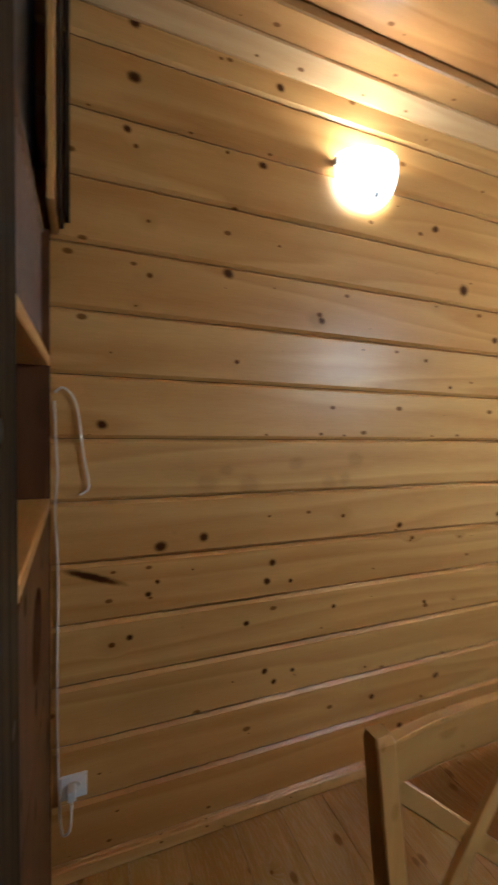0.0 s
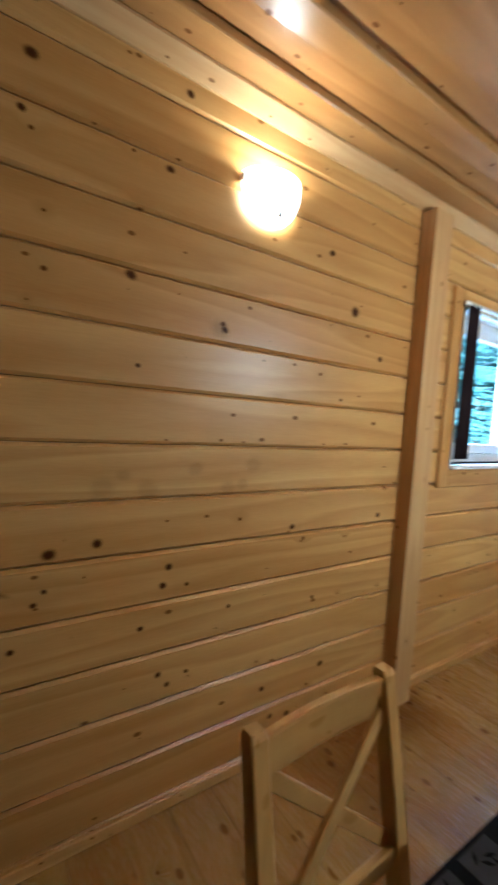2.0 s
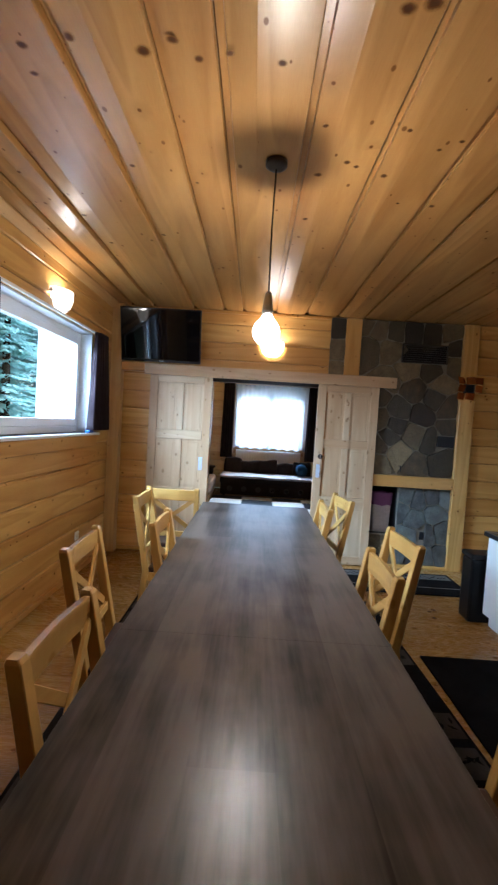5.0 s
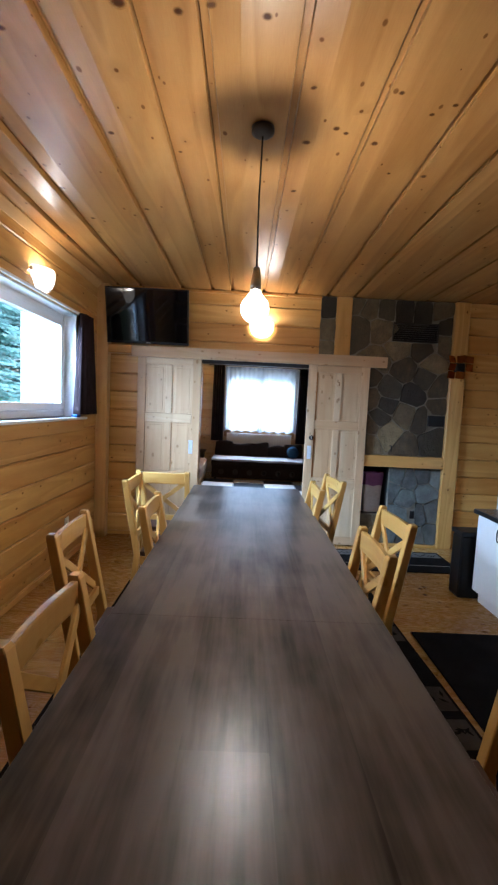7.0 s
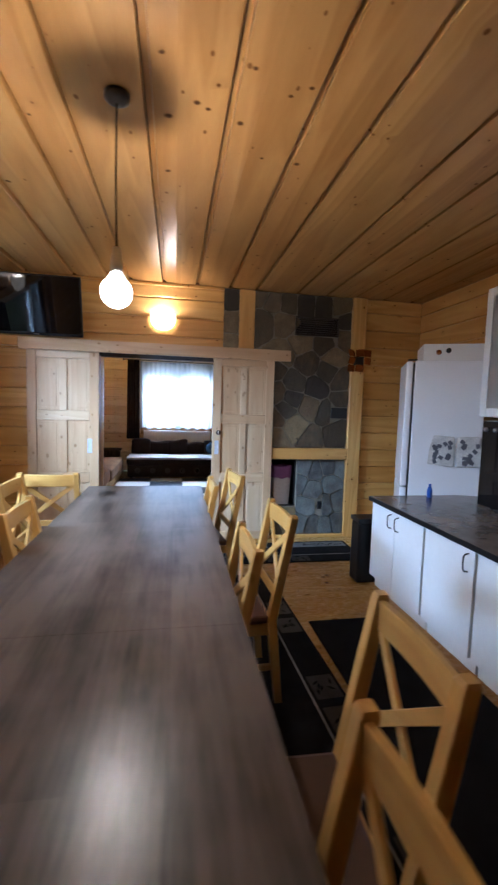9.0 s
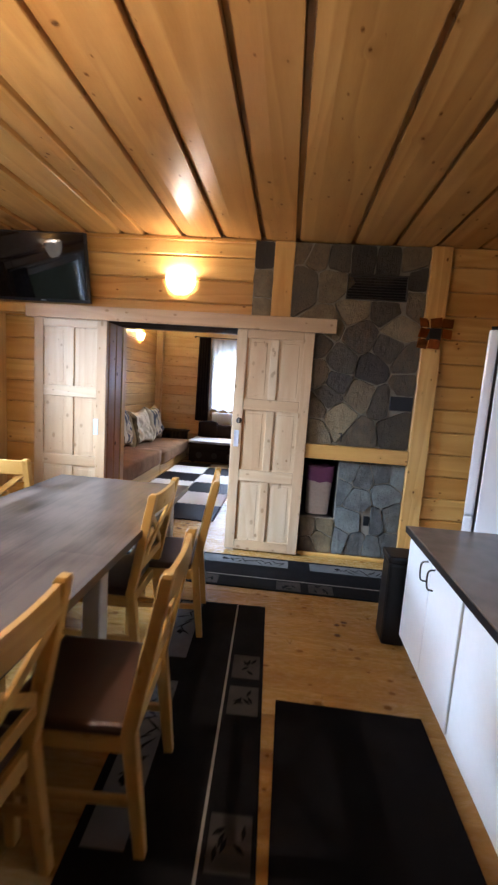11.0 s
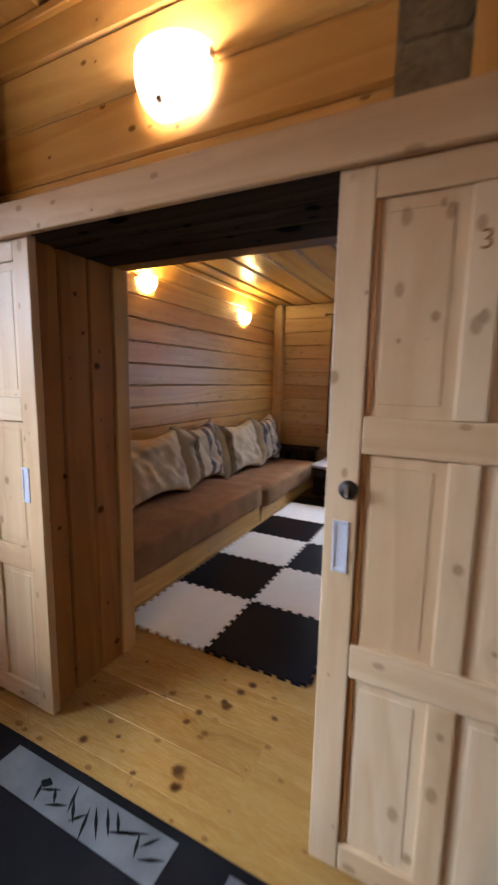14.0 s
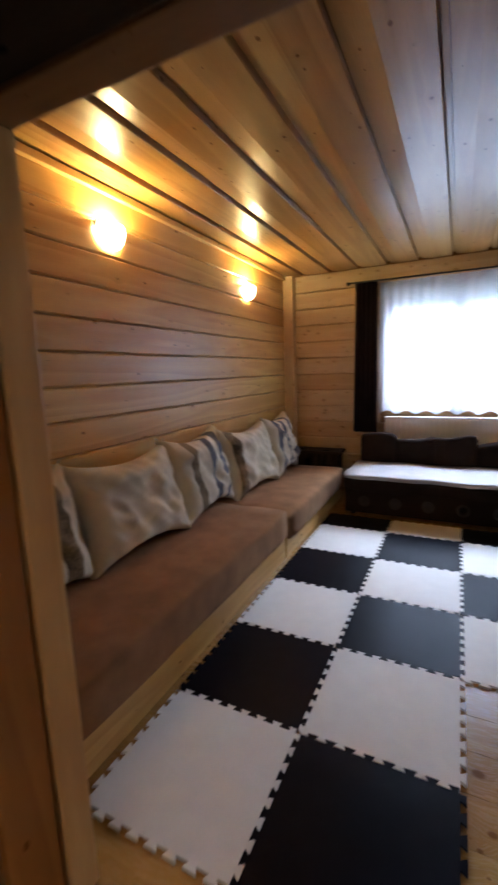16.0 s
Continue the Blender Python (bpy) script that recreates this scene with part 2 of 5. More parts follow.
def stone(name, gain, tint=(1, 1, 1), spread=0.95):
    m = Nodes(name)
    p = m.coords()
    rnd = m.n("ObjectInfo").outputs["Random"]
    a, b = m.noise(p, 7.0, 6.0, 0.65), m.noise(p, 55.0, 5.0, 0.65)
    vein = m.noise(m.vec("MULTIPLY", p, (14.0, 14.0, 5.0)), 1.0, 6.0, 0.7)
    f = m.math("ADD", m.math("ADD", m.math("MULTIPLY", rnd, spread), 0.45 * (0.95 - spread)), m.math("MULTIPLY", m.math("SUBTRACT", a, 0.42), 0.9))
    tones = ((0.10, (0.013, 0.011, 0.009)), (0.38, (0.036, 0.030, 0.021)), (0.62, (0.080, 0.072, 0.050)), (0.95, (0.17, 0.150, 0.105)))
    c = m.ramp(f, *[(q, tuple(min(1.0, k * gain * w) for k, w in zip(col, tint))) for q, col in tones])
    c = m.mix(m.ramp(vein, (0.45, 0.0), (0.75, 0.55)), c, (0.10 * gain * tint[0], 0.075 * gain * tint[1], 0.045 * gain * tint[2], 1))
    c = m.mix(m.ramp(b, (0.5, 0.0), (0.8, 0.6)), c, (0.02, 0.018, 0.015, 1))
    return m.finish(c, m.math("ADD", m.math("MULTIPLY", b, 0.3), 0.36), m.math("ADD", m.math("ADD", a, vein), m.math("MULTIPLY", b, 0.5)), 0.9, 0.016)


MATS["table_top"] = table_wood()
MATS["stone"] = stone("split_slate_stone", 1.35, (1.20, 1.0, 0.72), 0.6)
MATS["stone_dark"] = stone("black_slate_stone", 0.36, (1.22, 1.0, 0.72), 0.7)
# lower stones: the window's bluish daylight is put into this paler colour
MATS["stone_daylit"] = stone("daylit_blue_grey_stone", 1.9, (0.80, 1.0, 1.36), 0.35)
MATS["mortar"] = plain("stone_mortar", (0.20, 0.176, 0.136), 0.9, scale=80, bump=0.6)
MATS["white_paint"] = plain("white_paint", (0.78, 0.78, 0.76), 0.38, amount=0.03, bump=0.04)
MATS["fridge_white"] = plain("white_enamel", (0.86, 0.87, 0.88), 0.18, amount=0.02, bump=0.02)
MATS["pvc"] = plain("white_pvc", (0.80, 0.80, 0.80), 0.3, amount=0.02, bump=0.02)
MATS["black"] = plain("black_plastic", (0.008, 0.008, 0.009), 0.4, spec=0.25)
MATS["screen"] = plain("glossy_black_screen", (0.004, 0.004, 0.005), 0.045, amount=0.05, bump=0.0, spec=0.32)
MATS["steel"] = plain("brushed_steel", (0.55, 0.55, 0.55), 0.3, 1.0)
MATS["pale_steel"] = plain("satin_pale_steel", (0.62, 0.66, 0.72), 0.35, 0.35)
MATS["dark_metal"] = plain("dark_metal", (0.06, 0.055, 0.05), 0.4, 0.9)
MATS["copper"] = plain("polished_copper", (0.50, 0.24, 0.11), 0.09, 1.0)
MATS["seat"] = plain("dark_brown_leatherette", (0.045, 0.018, 0.010), 0.42, scale=90, bump=0.3)
MATS["curtain"] = cloth("dark_brown_curtain", (0.020, 0.013, 0.014))
MATS["net"] = cloth("white_net", (0.66, 0.68, 0.71), amount=0.05)
MATS["sofa_brown"] = cloth("taupe_velour", (0.25, 0.130, 0.062), 300, 0.25, 0.03)
MATS["sofa_dark"] = cloth("dark_brown_fabric", (0.020, 0.012, 0.009), 300)
MATS["pillow"] = cloth("cream_linen", (0.60, 0.53, 0.40), 400, 0.12)
MATS["mitt"] = cloth("white_printed_cotton", (0.62, 0.61, 0.58), 120, 0.35)
MATS["stripe"] = cloth("grey_blue_stripe", (0.13, 0.13, 0.15), 400, 0.12)
MATS["ochre"] = cloth("grey_brown_print", (0.18, 0.14, 0.09), 60, 0.6)
MATS["blanket"] = cloth("white_blanket", (0.46, 0.44, 0.43), 300, 0.1)
MATS["rug_dark"] = cloth("charcoal_rug_pile", (0.007, 0.0065, 0.007), 700, 0.4)
MATS["rug_black"] = cloth("black_mat_pile", (0.006, 0.0055, 0.006), 700, 0.4)
MATS["rug_grey"] = cloth("grey_rug_pile", (0.115, 0.115, 0.112), 700, 0.3)
MATS["rug_brown"] = cloth("brown_rug_pile", (0.042, 0.037, 0.032), 700, 0.4)
MATS["rug_line"] = cloth("pale_rug_line", (0.20, 0.185, 0.16), 700, 0.2)
MATS["mat_white"] = plain("white_foam", (0.74, 0.73, 0.68), 0.75, scale=150, amount=0.05, bump=0.25)
MATS["mat_black"] = plain("black_foam", (0.004, 0.004, 0.007), 0.36, scale=150, amount=0.3, bump=0.2, spec=0.05)
MATS["lamp_glass"] = glow("lit_opal_glass", (1.0, 0.88, 0.70), 3.2)
MATS["lamp_glass_amber"] = glow("lit_amber_glass", (1.0, 0.82, 0.42), 14.0)
MATS["bulb"] = glow("lit_bulb", (1.0, 0.86, 0.66), 26.0)
MATS["pane"] = glass("window_glass")
MATS["frosted"] = glass("frosted_glass", 0.3)
MATS["cord"] = plain("white_cord", (0.75, 0.72, 0.66), 0.5)
MATS["wicker"] = plain("brown_wicker", (0.12, 0.060, 0.024), 0.6, scale=90, amount=0.3, bump=0.4)
MATS["purple"] = plain("purple_bag", (0.20, 0.07, 0.20), 0.4)
MATS["bin"] = plain("grey_white_plastic", (0.55, 0.52, 0.50), 0.45)
MATS["table_leg"] = plain("pale_blue_grey_paint", (0.50, 0.53, 0.56), 0.45, scale=20, amount=0.08)
MATS["counter_top"] = plain("dark_grey_worktop", (0.15, 0.128, 0.108), 0.24, scale=9, amount=0.35, bump=0.0)
MATS["plaster"] = plain("white_render", (0.80, 0.80, 0.78), 0.9, scale=60)
MATS["teal"] = cloth("dark_teal_cloth", (0.02, 0.05, 0.09), 300)
MATS["blue"] = plain("blue_plastic", (0.02, 0.10, 0.45), 0.35)


def foliage():
    m = Nodes("spruce_needles")
    p = m.coords()
    a = m.noise(p, 14.0, 4.0)
    c = m.ramp(a, (0.3, (0.26, 0.42, 0.38)), (0.7, (0.46, 0.64, 0.60)))
    m.finish(c, 0.7, a, 0.3, 0.01)
    through_light = m.n("BsdfTranslucent", Color=c)
    both = m.n("MixShader", Fac=0.5, i1=m.bsdf.outputs[0], i2=through_light.outputs[0])
    m.t.links.new(both.outputs[0], m.t.nodes["Material Output"].inputs["Surface"])
    return m.mat


MATS["needles"] = foliage()
MATS["grass"] = plain("meadow_grass", (0.09, 0.13, 0.05), 0.9, scale=12, amount=0.4)


# ---- building helpers ----
def box(bm, x0, x1, y0, y1, z0, z1, bevel=0.0):
    """Adds a box, with its edges bevelled, to bm."""
    v = [bm.verts.new((x, y, z)) for x in (x0, x1) for y in (y0, y1) for z in (z0, z1)]
    f = [bm.faces.new([v[i] for i in q]) for q in ((0, 1, 3, 2), (4, 6, 7, 5), (0, 4, 5, 1), (2, 3, 7, 6), (0, 2, 6, 4), (1, 5, 7, 3))]
    if bevel:
        e = list({e for face in f for e in face.edges})
        bmesh.ops.bevel(bm, geom=e, offset=bevel, segments=1 if bevel < 0.006 else 2, affect="EDGES", profile=0.6)
    return bm


def bx(x0, x1, y0, y1, z0, z1, bevel=0.003):
    return box(bmesh.new(), x0, x1, y0, y1, z0, z1, bevel)


def beam(bm, a, b, w, d, bevel=0.003, up=(0, 0, 1)):
    """A bar from a to b, w wide and d deep."""
    a, b = Vector(a), Vector(b)
    ax = (b - a).normalized()
    s = ax.cross(Vector(up))
    s = s.normalized() if s.length > 1e-4 else Vector((1, 0, 0))
    u = s.cross(ax)
    t = bmesh.new()
    box(t, -w / 2, w / 2, 0, (b - a).length, -d / 2, d / 2, bevel)
    m = Matrix((s, ax, u)).transposed().to_4x4()
    m.translation = a
    t.transform(m)
    me = bpy.data.meshes.new("bar")
    t.to_mesh(me)
    bm.from_mesh(me)
    bpy.data.meshes.remove(me)
    t.free()
    return bm


def lathe(profile, seg=32, m=None):
    """A turned shape from (radius, height) pairs."""
    bm = bmesh.new()
    rings = []
    for r, z in profile:
        rings.append([bm.verts.new((r * math.cos(2 * math.pi * k / seg), r * math.sin(2 * math.pi * k / seg), z)) for k in range(seg)])
    for a, b in zip(rings, rings[1:]):
        for k in range(seg):
            bm.faces.new((a[k], a[(k + 1) % seg], b[(k + 1) % seg], b[k]))
    if profile[0][0] > 1e-3:
        bm.faces.new(rings[0][::-1])
    if profile[-1][0] > 1e-3:
        bm.faces.new(rings[-1])
    bmesh.ops.remove_doubles(bm, verts=bm.verts, dist=1e-5)
    for f in bm.faces:
        f.smooth = True
    if m:
        bm.transform(m)
    return bm


def tube(points, r, seg=8):
    bm = bmesh.new()
    rings = []
    pts = [Vector(p) for p in points]
    for i, p in enumerate(pts):
        d = (pts[min(i + 1, len(pts) - 1)] - pts[max(i - 1, 0)]).normalized()
        s = d.cross(Vector((0.31, 0.87, 0.4))).normalized()
        u = d.cross(s)
        rings.append([bm.verts.new(p + r * (math.cos(a) * s + math.sin(a) * u)) for a in (2 * math.pi * k / seg for k in range(seg))])
    for a, b in zip(rings, rings[1:]):
        for k in range(seg):
            f = bm.faces.new((a[k], a[(k + 1) % seg], b[(k + 1) % seg], b[k]))
            f.smooth = True
    return bm


def arc(points, n=6):
    """A smooth curve through the points."""
    p = [Vector(q) for q in points]
    p = [2 * p[0] - p[1]] + p + [2 * p[-1] - p[-2]]
    out = []
    for i in range(1, len(p) - 2):
        for k in range(n):
            t = k / n
            a, b, c, d = p[i - 1], p[i], p[i + 1], p[i + 2]
            out.append(0.5 * (2 * b + (c - a) * t + (2 * a - 5 * b + 4 * c - d) * t * t + (3 * b - a - 3 * c + d) * t ** 3))
    return out + [p[-2]]


def mesh_of(name, bm):
    me = bpy.data.meshes.new(name)
    bmesh.ops.recalc_face_normals(bm, faces=bm.faces)
    bm.to_mesh(me)
    bm.free()
    return me


def part(name, bm, material, parent=None, label=""):
    """Links a bmesh as one mesh object under a thing or part."""
    me = mesh_of(name, bm)
    me.materials.append(MATS[material])
    ob = new(name, me)
    ob.parent = parent
    if label:
        ob["label"] = label
    return ob


def thing(name, label, category, group="", kind="", m=None):
    ob = new(name)
    ob.empty_display_size = 0.1
    if m:
        ob.matrix_world = m
    return tagged(ob, label, category, group, kind)


def solid(name, bm, material, label, category, group="", kind=""):
    return tagged(part(name, bm, material), label, category, group, kind)


# ---- structure ----
CEIL, CEIL2 = 2.80, 2.65
NORTH, NORTH_BACK, FAR, EAST, SOUTH = 5.30, 5.79, 10.30, 4.80, -0.90
OPEN_L, OPEN_R, OPEN_T = 1.095, 2.42, 2.04
LEVELS = [0.045 + 0.2 * k for k in range(-1, 15)]


def shell(name, boxes, material, label):
    bm = bmesh.new()
    for b in boxes:
        box(bm, *b)
    return solid(name, bm, material, label, "wall", kind="structure")


wall_west = shell("wall_west", [(-0.24, -0.024, SOUTH, 3.0, 0, 2.9), (-0.24, -0.024, 4.66, FAR + 0.2, 0, 2.9),
                                (-0.24, -0.024, 3.0, 4.66, 0, 1.36), (-0.24, -0.024, 3.0, 4.66, 2.33, 2.9)],
                  "groove", "outer wall lined with lacquered horizontal pine boards")
wall_north = shell("wall_north", [(0, OPEN_L - 0.02, NORTH + 0.024, NORTH_BACK - 0.024, 0, 2.9), (OPEN_R + 0.02, 2.62, NORTH + 0.05, NORTH_BACK - 0.024, 0, 2.9),
                                  (4.0, EAST, NORTH + 0.05, NORTH_BACK - 0.024, 0, 2.9), (2.62, 4.0, NORTH + 0.44, NORTH_BACK - 0.024, 0, 2.9),
                                  (OPEN_L - 0.02, OPEN_R + 0.02, NORTH + 0.024, NORTH_BACK - 0.024, OPEN_T + 0.02, 2.9)],
                   "groove", "thick dividing wall of pine boards with a wide doorway")
wall_far = shell("wall_far", [(-0.02, 1.20, FAR + 0.024, FAR + 0.24, 0, 2.9), (2.80, EAST, FAR + 0.024, FAR + 0.24, 0, 2.9),
                              (1.20, 2.80, FAR + 0.024, FAR + 0.24, 0, 1.0), (1.20, 2.80, FAR + 0.024, FAR + 0.24, 2.36, 2.9)],
                 "groove", "end wall of pale pine boards with a curtained window")
wall_east = shell("wall_east", [(EAST + 0.024, EAST + 0.2, SOUTH, FAR + 0.2, 0, 2.9)], "groove", "side wall lined with pine boards")
wall_south = shell("wall_south", [(-0.2, EAST + 0.2, SOUTH - 0.2, SOUTH - 0.024, 0, 2.9)], "groove", "rear wall lined with pine boards")


def plank(parent, m, length, h, material, name="board", th=0.024, ch=0.011, g=0.0015):
    """A board with chamfered long edges: length along u, h along v, facing w."""
    bm = bmesh.new()
    prof = [(g, 0), (g, th - ch), (g + ch, th), (h - g - ch, th), (h - g, th - ch), (h - g, 0)]
    a = [bm.verts.new((0, v, w)) for v, w in prof]
    b = [bm.verts.new((length, v, w)) for v, w in prof]
    for i in range(len(prof)):
        j = (i + 1) % len(prof)
        bm.faces.new((a[i], b[i], b[j], a[j]))
    bm.faces.new(a[::-1])
    bm.faces.new(b)
    bm.transform(m)
    return part(name, bm, material, parent)


def facing(origin, u, v, w):
    m = Matrix((u, v, w)).transposed().to_4x4()
    m.translation = origin
    return m


def clad(parent, side, c, u0, u1, z0, z1, material, holes=()):
    """Horizontal boards on a wall. side: the way that the boards face."""
    for lo, hi in zip(LEVELS, LEVELS[1:]):
        lo, hi = max(lo, z0), min(hi, z1)
        if hi - lo < 0.03:
            continue
        spans = [(u0, u1)]
        for h0, h1, k0, k1 in holes:
            if hi > k0 + 0.02 and lo < k1 - 0.02:
                spans = [s for a, b in spans for s in ((a, min(b, h0)), (max(a, h1), b)) if s[1] - s[0] > 0.02]
        for a, b in spans:
            if side == "+x":
                m = facing((c - 0.024, a, lo), (0, 1, 0), (0, 0, 1), (1, 0, 0))
            elif side == "-x":
                m = facing((c + 0.024, b, lo), (0, -1, 0), (0, 0, 1), (-1, 0, 0))
            elif side == "-y":
                m = facing((a, c + 0.024, lo), (1, 0, 0), (0, 0, 1), (0, -1, 0))
            else:
                m = facing((b, c - 0.024, lo), (-1, 0, 0), (0, 0, 1), (0, 1, 0))
            plank(parent, m, b - a, hi - lo, material)


def floor_planks(parent, x0, x1, y0, y1, w, material):
    y, k = y0, 0
    while y < y1 - 0.01:
        d = min(w, y1 - y)
        cut = x0 + (x1 - x0) * (0.35 + 0.3 * ((k * 7) % 5) / 4)
        for a, b in ((x0, cut - 0.0008), (cut + 0.0008, x1)):
            plank(parent, facing((a, y, -0.03), (1, 0, 0), (0, 1, 0), (0, 0, 1)), b - a, d, material, "floorboard", 0.03, 0.0012, 0.0005)
        y += d
        k += 1


floor = shell("floor", [(-0.2, EAST + 0.2, SOUTH - 0.2, FAR + 0.2, -0.2, -0.031)], "groove", "lacquered pine plank floor")
floor["category"] = "floor"


def board_ceiling(name, x0, x1, y0, y1, z, seams, label):
    """Wide boards along y with a deep groove and a broad chamfer beside it; one mesh."""
    bm = bmesh.new()
    for a, b in zip(seams, seams[1:]):
        prof = [(a + 0.002, z + 0.040), (a + 0.002, z + 0.034), (a + 0.030, z + 0.030), (a + 0.034, z + 0.013), (a + 0.132, z + 0.001),
                (a + 0.138, z), (b - 0.006, z), (b - 0.002, z + 0.006), (b - 0.002, z + 0.040)]
        p = [bm.verts.new((x, y0, h)) for x, h in prof]
        q = [bm.verts.new((x, y1, h)) for x, h in prof]
        for i in range(len(prof)):
            j = (i + 1) % len(prof)
            bm.faces.new((p[i], p[j], q[j], q[i]))
    return solid(name, bm, "ceiling_y", label, "ceiling", kind="structure")


SEAMS = [-0.15, 0.168, 0.42, 0.88, 1.215, 1.435, 1.78, 2.135, 2.49, 2.785, 3.255, 3.60, 3.95, 4.30, 4.65, 4.83]
ceiling_main = board_ceiling("ceiling", 0, EAST, SOUTH, NORTH + 0.02, CEIL, SEAMS, "glossy ceiling of wide knotty pine boards")
board_ceiling("ceiling_far_room", 0, EAST, NORTH_BACK - 0.02, FAR + 0.02, CEIL2, [-0.03, 0.22, 0.56, 0.90, 1.23, 1.56, 1.9, 2.23, 2.56, 2.9, 3.23, 3.56, 3.9, 4.23, 4.56, 4.83],
              "glossy ceiling of wide pine boards over the sitting room")
roof = shell("roof_slab", [(-0.24, EAST + 0.2, SOUTH - 0.2, FAR + 0.24, 2.9, 3.0), (-0.02, EAST, NORTH_BACK, FAR, CEIL2 + 0.06, 2.9)], "groove", "closed boarded roof above the ceiling")
roof["category"] = "roof"


def trim(name, b, material, label, bevel=0.004):
    return solid(name, bx(*b, bevel), material, label, "trim", kind="structure")


trim("trim_post_west", (0.002, 0.092, 2.492, 2.645, 0, 2.725), "post_z", "upright pine post on the boarded wall", 0.006)
trim("trim_post_corner", (0.002, 0.125, 5.19, 5.298, 0, 2.79), "post_z", "upright pine post in the room's corner", 0.006)
trim("baseboard_west", (0.002, 0.022, SOUTH, 2.490, 0, 0.05), "pine_y", "thin pine skirting strip")
trim("baseboard_west", (0.002, 0.022, 2.647, 5.188, 0, 0.05), "pine_y", "thin pine skirting strip")
trim("baseboard_north", (3.02, 4.09, NORTH - 0.03, NORTH - 0.002, 0, 0.035), "pine_x", "thin pine skirting strip under the stonework")
def cornice(y0, y1, z):
    """A sloping strip in the angle of the wall and the ceiling."""
    bm = bmesh.new()
    prof = [(0.002, z - 0.066), (0.012, z - 0.066), (0.058, z - 0.014), (0.058, z - 0.003), (0.002, z - 0.003)]
    a, b = [[bm.verts.new((x, y, h)) for x, h in prof] for y in (y0, y1)]
    for k in range(5):
        bm.faces.new((a[k], a[(k + 1) % 5], b[(k + 1) % 5], b[k]))
    bm.faces.new(a[::-1])
    bm.faces.new(b)
    return solid("trim_cornice", bm, "post_y", "sloping pine cornice strip under the ceiling", "trim", kind="structure")


cornice(SOUTH, NORTH - 0.112, CEIL)
trim("trim_cornice", (0.13, 2.44, NORTH - 0.028, NORTH - 0.002, 2.765, 2.797), "pine_x", "pine cornice strip under the ceiling")
trim("trim_cornice", (0.002, 0.04, NORTH_BACK + 0.02, FAR - 0.03, 2.60, 2.645), "pine_y", "pine cornice strip under the ceiling")
trim("trim_post_far", (0.002, 0.13, FAR - 0.11, FAR - 0.002, 0, 2.645), "pale_z", "upright pine post in the sitting room corner", 0.006)
trim("trim_chimney_post", (2.61, 2.785, NORTH - 0.015, NORTH + 0.05, 2.151, 2.795), "pine_z", "pine upright beside the stonework", 0.005)
trim("trim_chimney_post", (3.925, 4.09, NORTH - 0.045, NORTH + 0.05, 0.0, 2.795), "pine_z", "pine upright beside the stonework", 0.005)
trim("trim_mantel", (3.0, 3.922, NORTH - 0.05, NORTH + 0.06, 0.93, 1.06), "pine_x", "pine mantel beam across the stonework", 0.006)
# doorway lining: vertical boards on the deep reveal, soffit and corner posts
lining = thing("trim_doorway_lining", "deep doorway reveal lined with knotty vertical pine boards", "trim", kind="structure")
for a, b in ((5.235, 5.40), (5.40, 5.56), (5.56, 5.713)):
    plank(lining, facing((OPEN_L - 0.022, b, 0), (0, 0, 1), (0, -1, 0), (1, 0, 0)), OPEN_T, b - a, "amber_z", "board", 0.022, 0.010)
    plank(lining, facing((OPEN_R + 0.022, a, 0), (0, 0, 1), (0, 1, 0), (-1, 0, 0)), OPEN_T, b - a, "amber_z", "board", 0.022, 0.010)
    # soffit boards take the near-black wood, much darker than the reveal
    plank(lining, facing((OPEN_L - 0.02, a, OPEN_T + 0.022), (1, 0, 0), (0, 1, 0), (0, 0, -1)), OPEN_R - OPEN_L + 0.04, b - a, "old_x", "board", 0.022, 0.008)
part("post", bx(OPEN_L - 0.07, OPEN_L + 0.008, 5.715, 5.808, 0, OPEN_T, 0.006), "post_z", lining)
part("post", bx(OPEN_R + 0.004, OPEN_R + 0.07, 5.715, 5.808, 0, OPEN_T, 0.006), "post_z", lining)
# lintel in a darker amber than the reveal boards
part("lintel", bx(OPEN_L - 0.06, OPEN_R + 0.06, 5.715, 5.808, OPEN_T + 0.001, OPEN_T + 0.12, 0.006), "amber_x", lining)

# header board that carries the sliding doors
trim("trim_door_header", (0.383, 3.19, 5.195, 5.222, 2.03, 2.15), "pale_x", "long pale pine board over the sliding doors", 0.004)
trim("trim_header_cover", (0.383, 3.19, 5.2225, 5.298, 2.13, 2.149), "pale_x", "pale pine cover strip over the door rail", 0.002)
trim("trim_tv_ledge", (0.127, 0.381, 5.19, 5.298, 2.06, 2.15), "pine_x", "short pine beam under the television", 0.005)


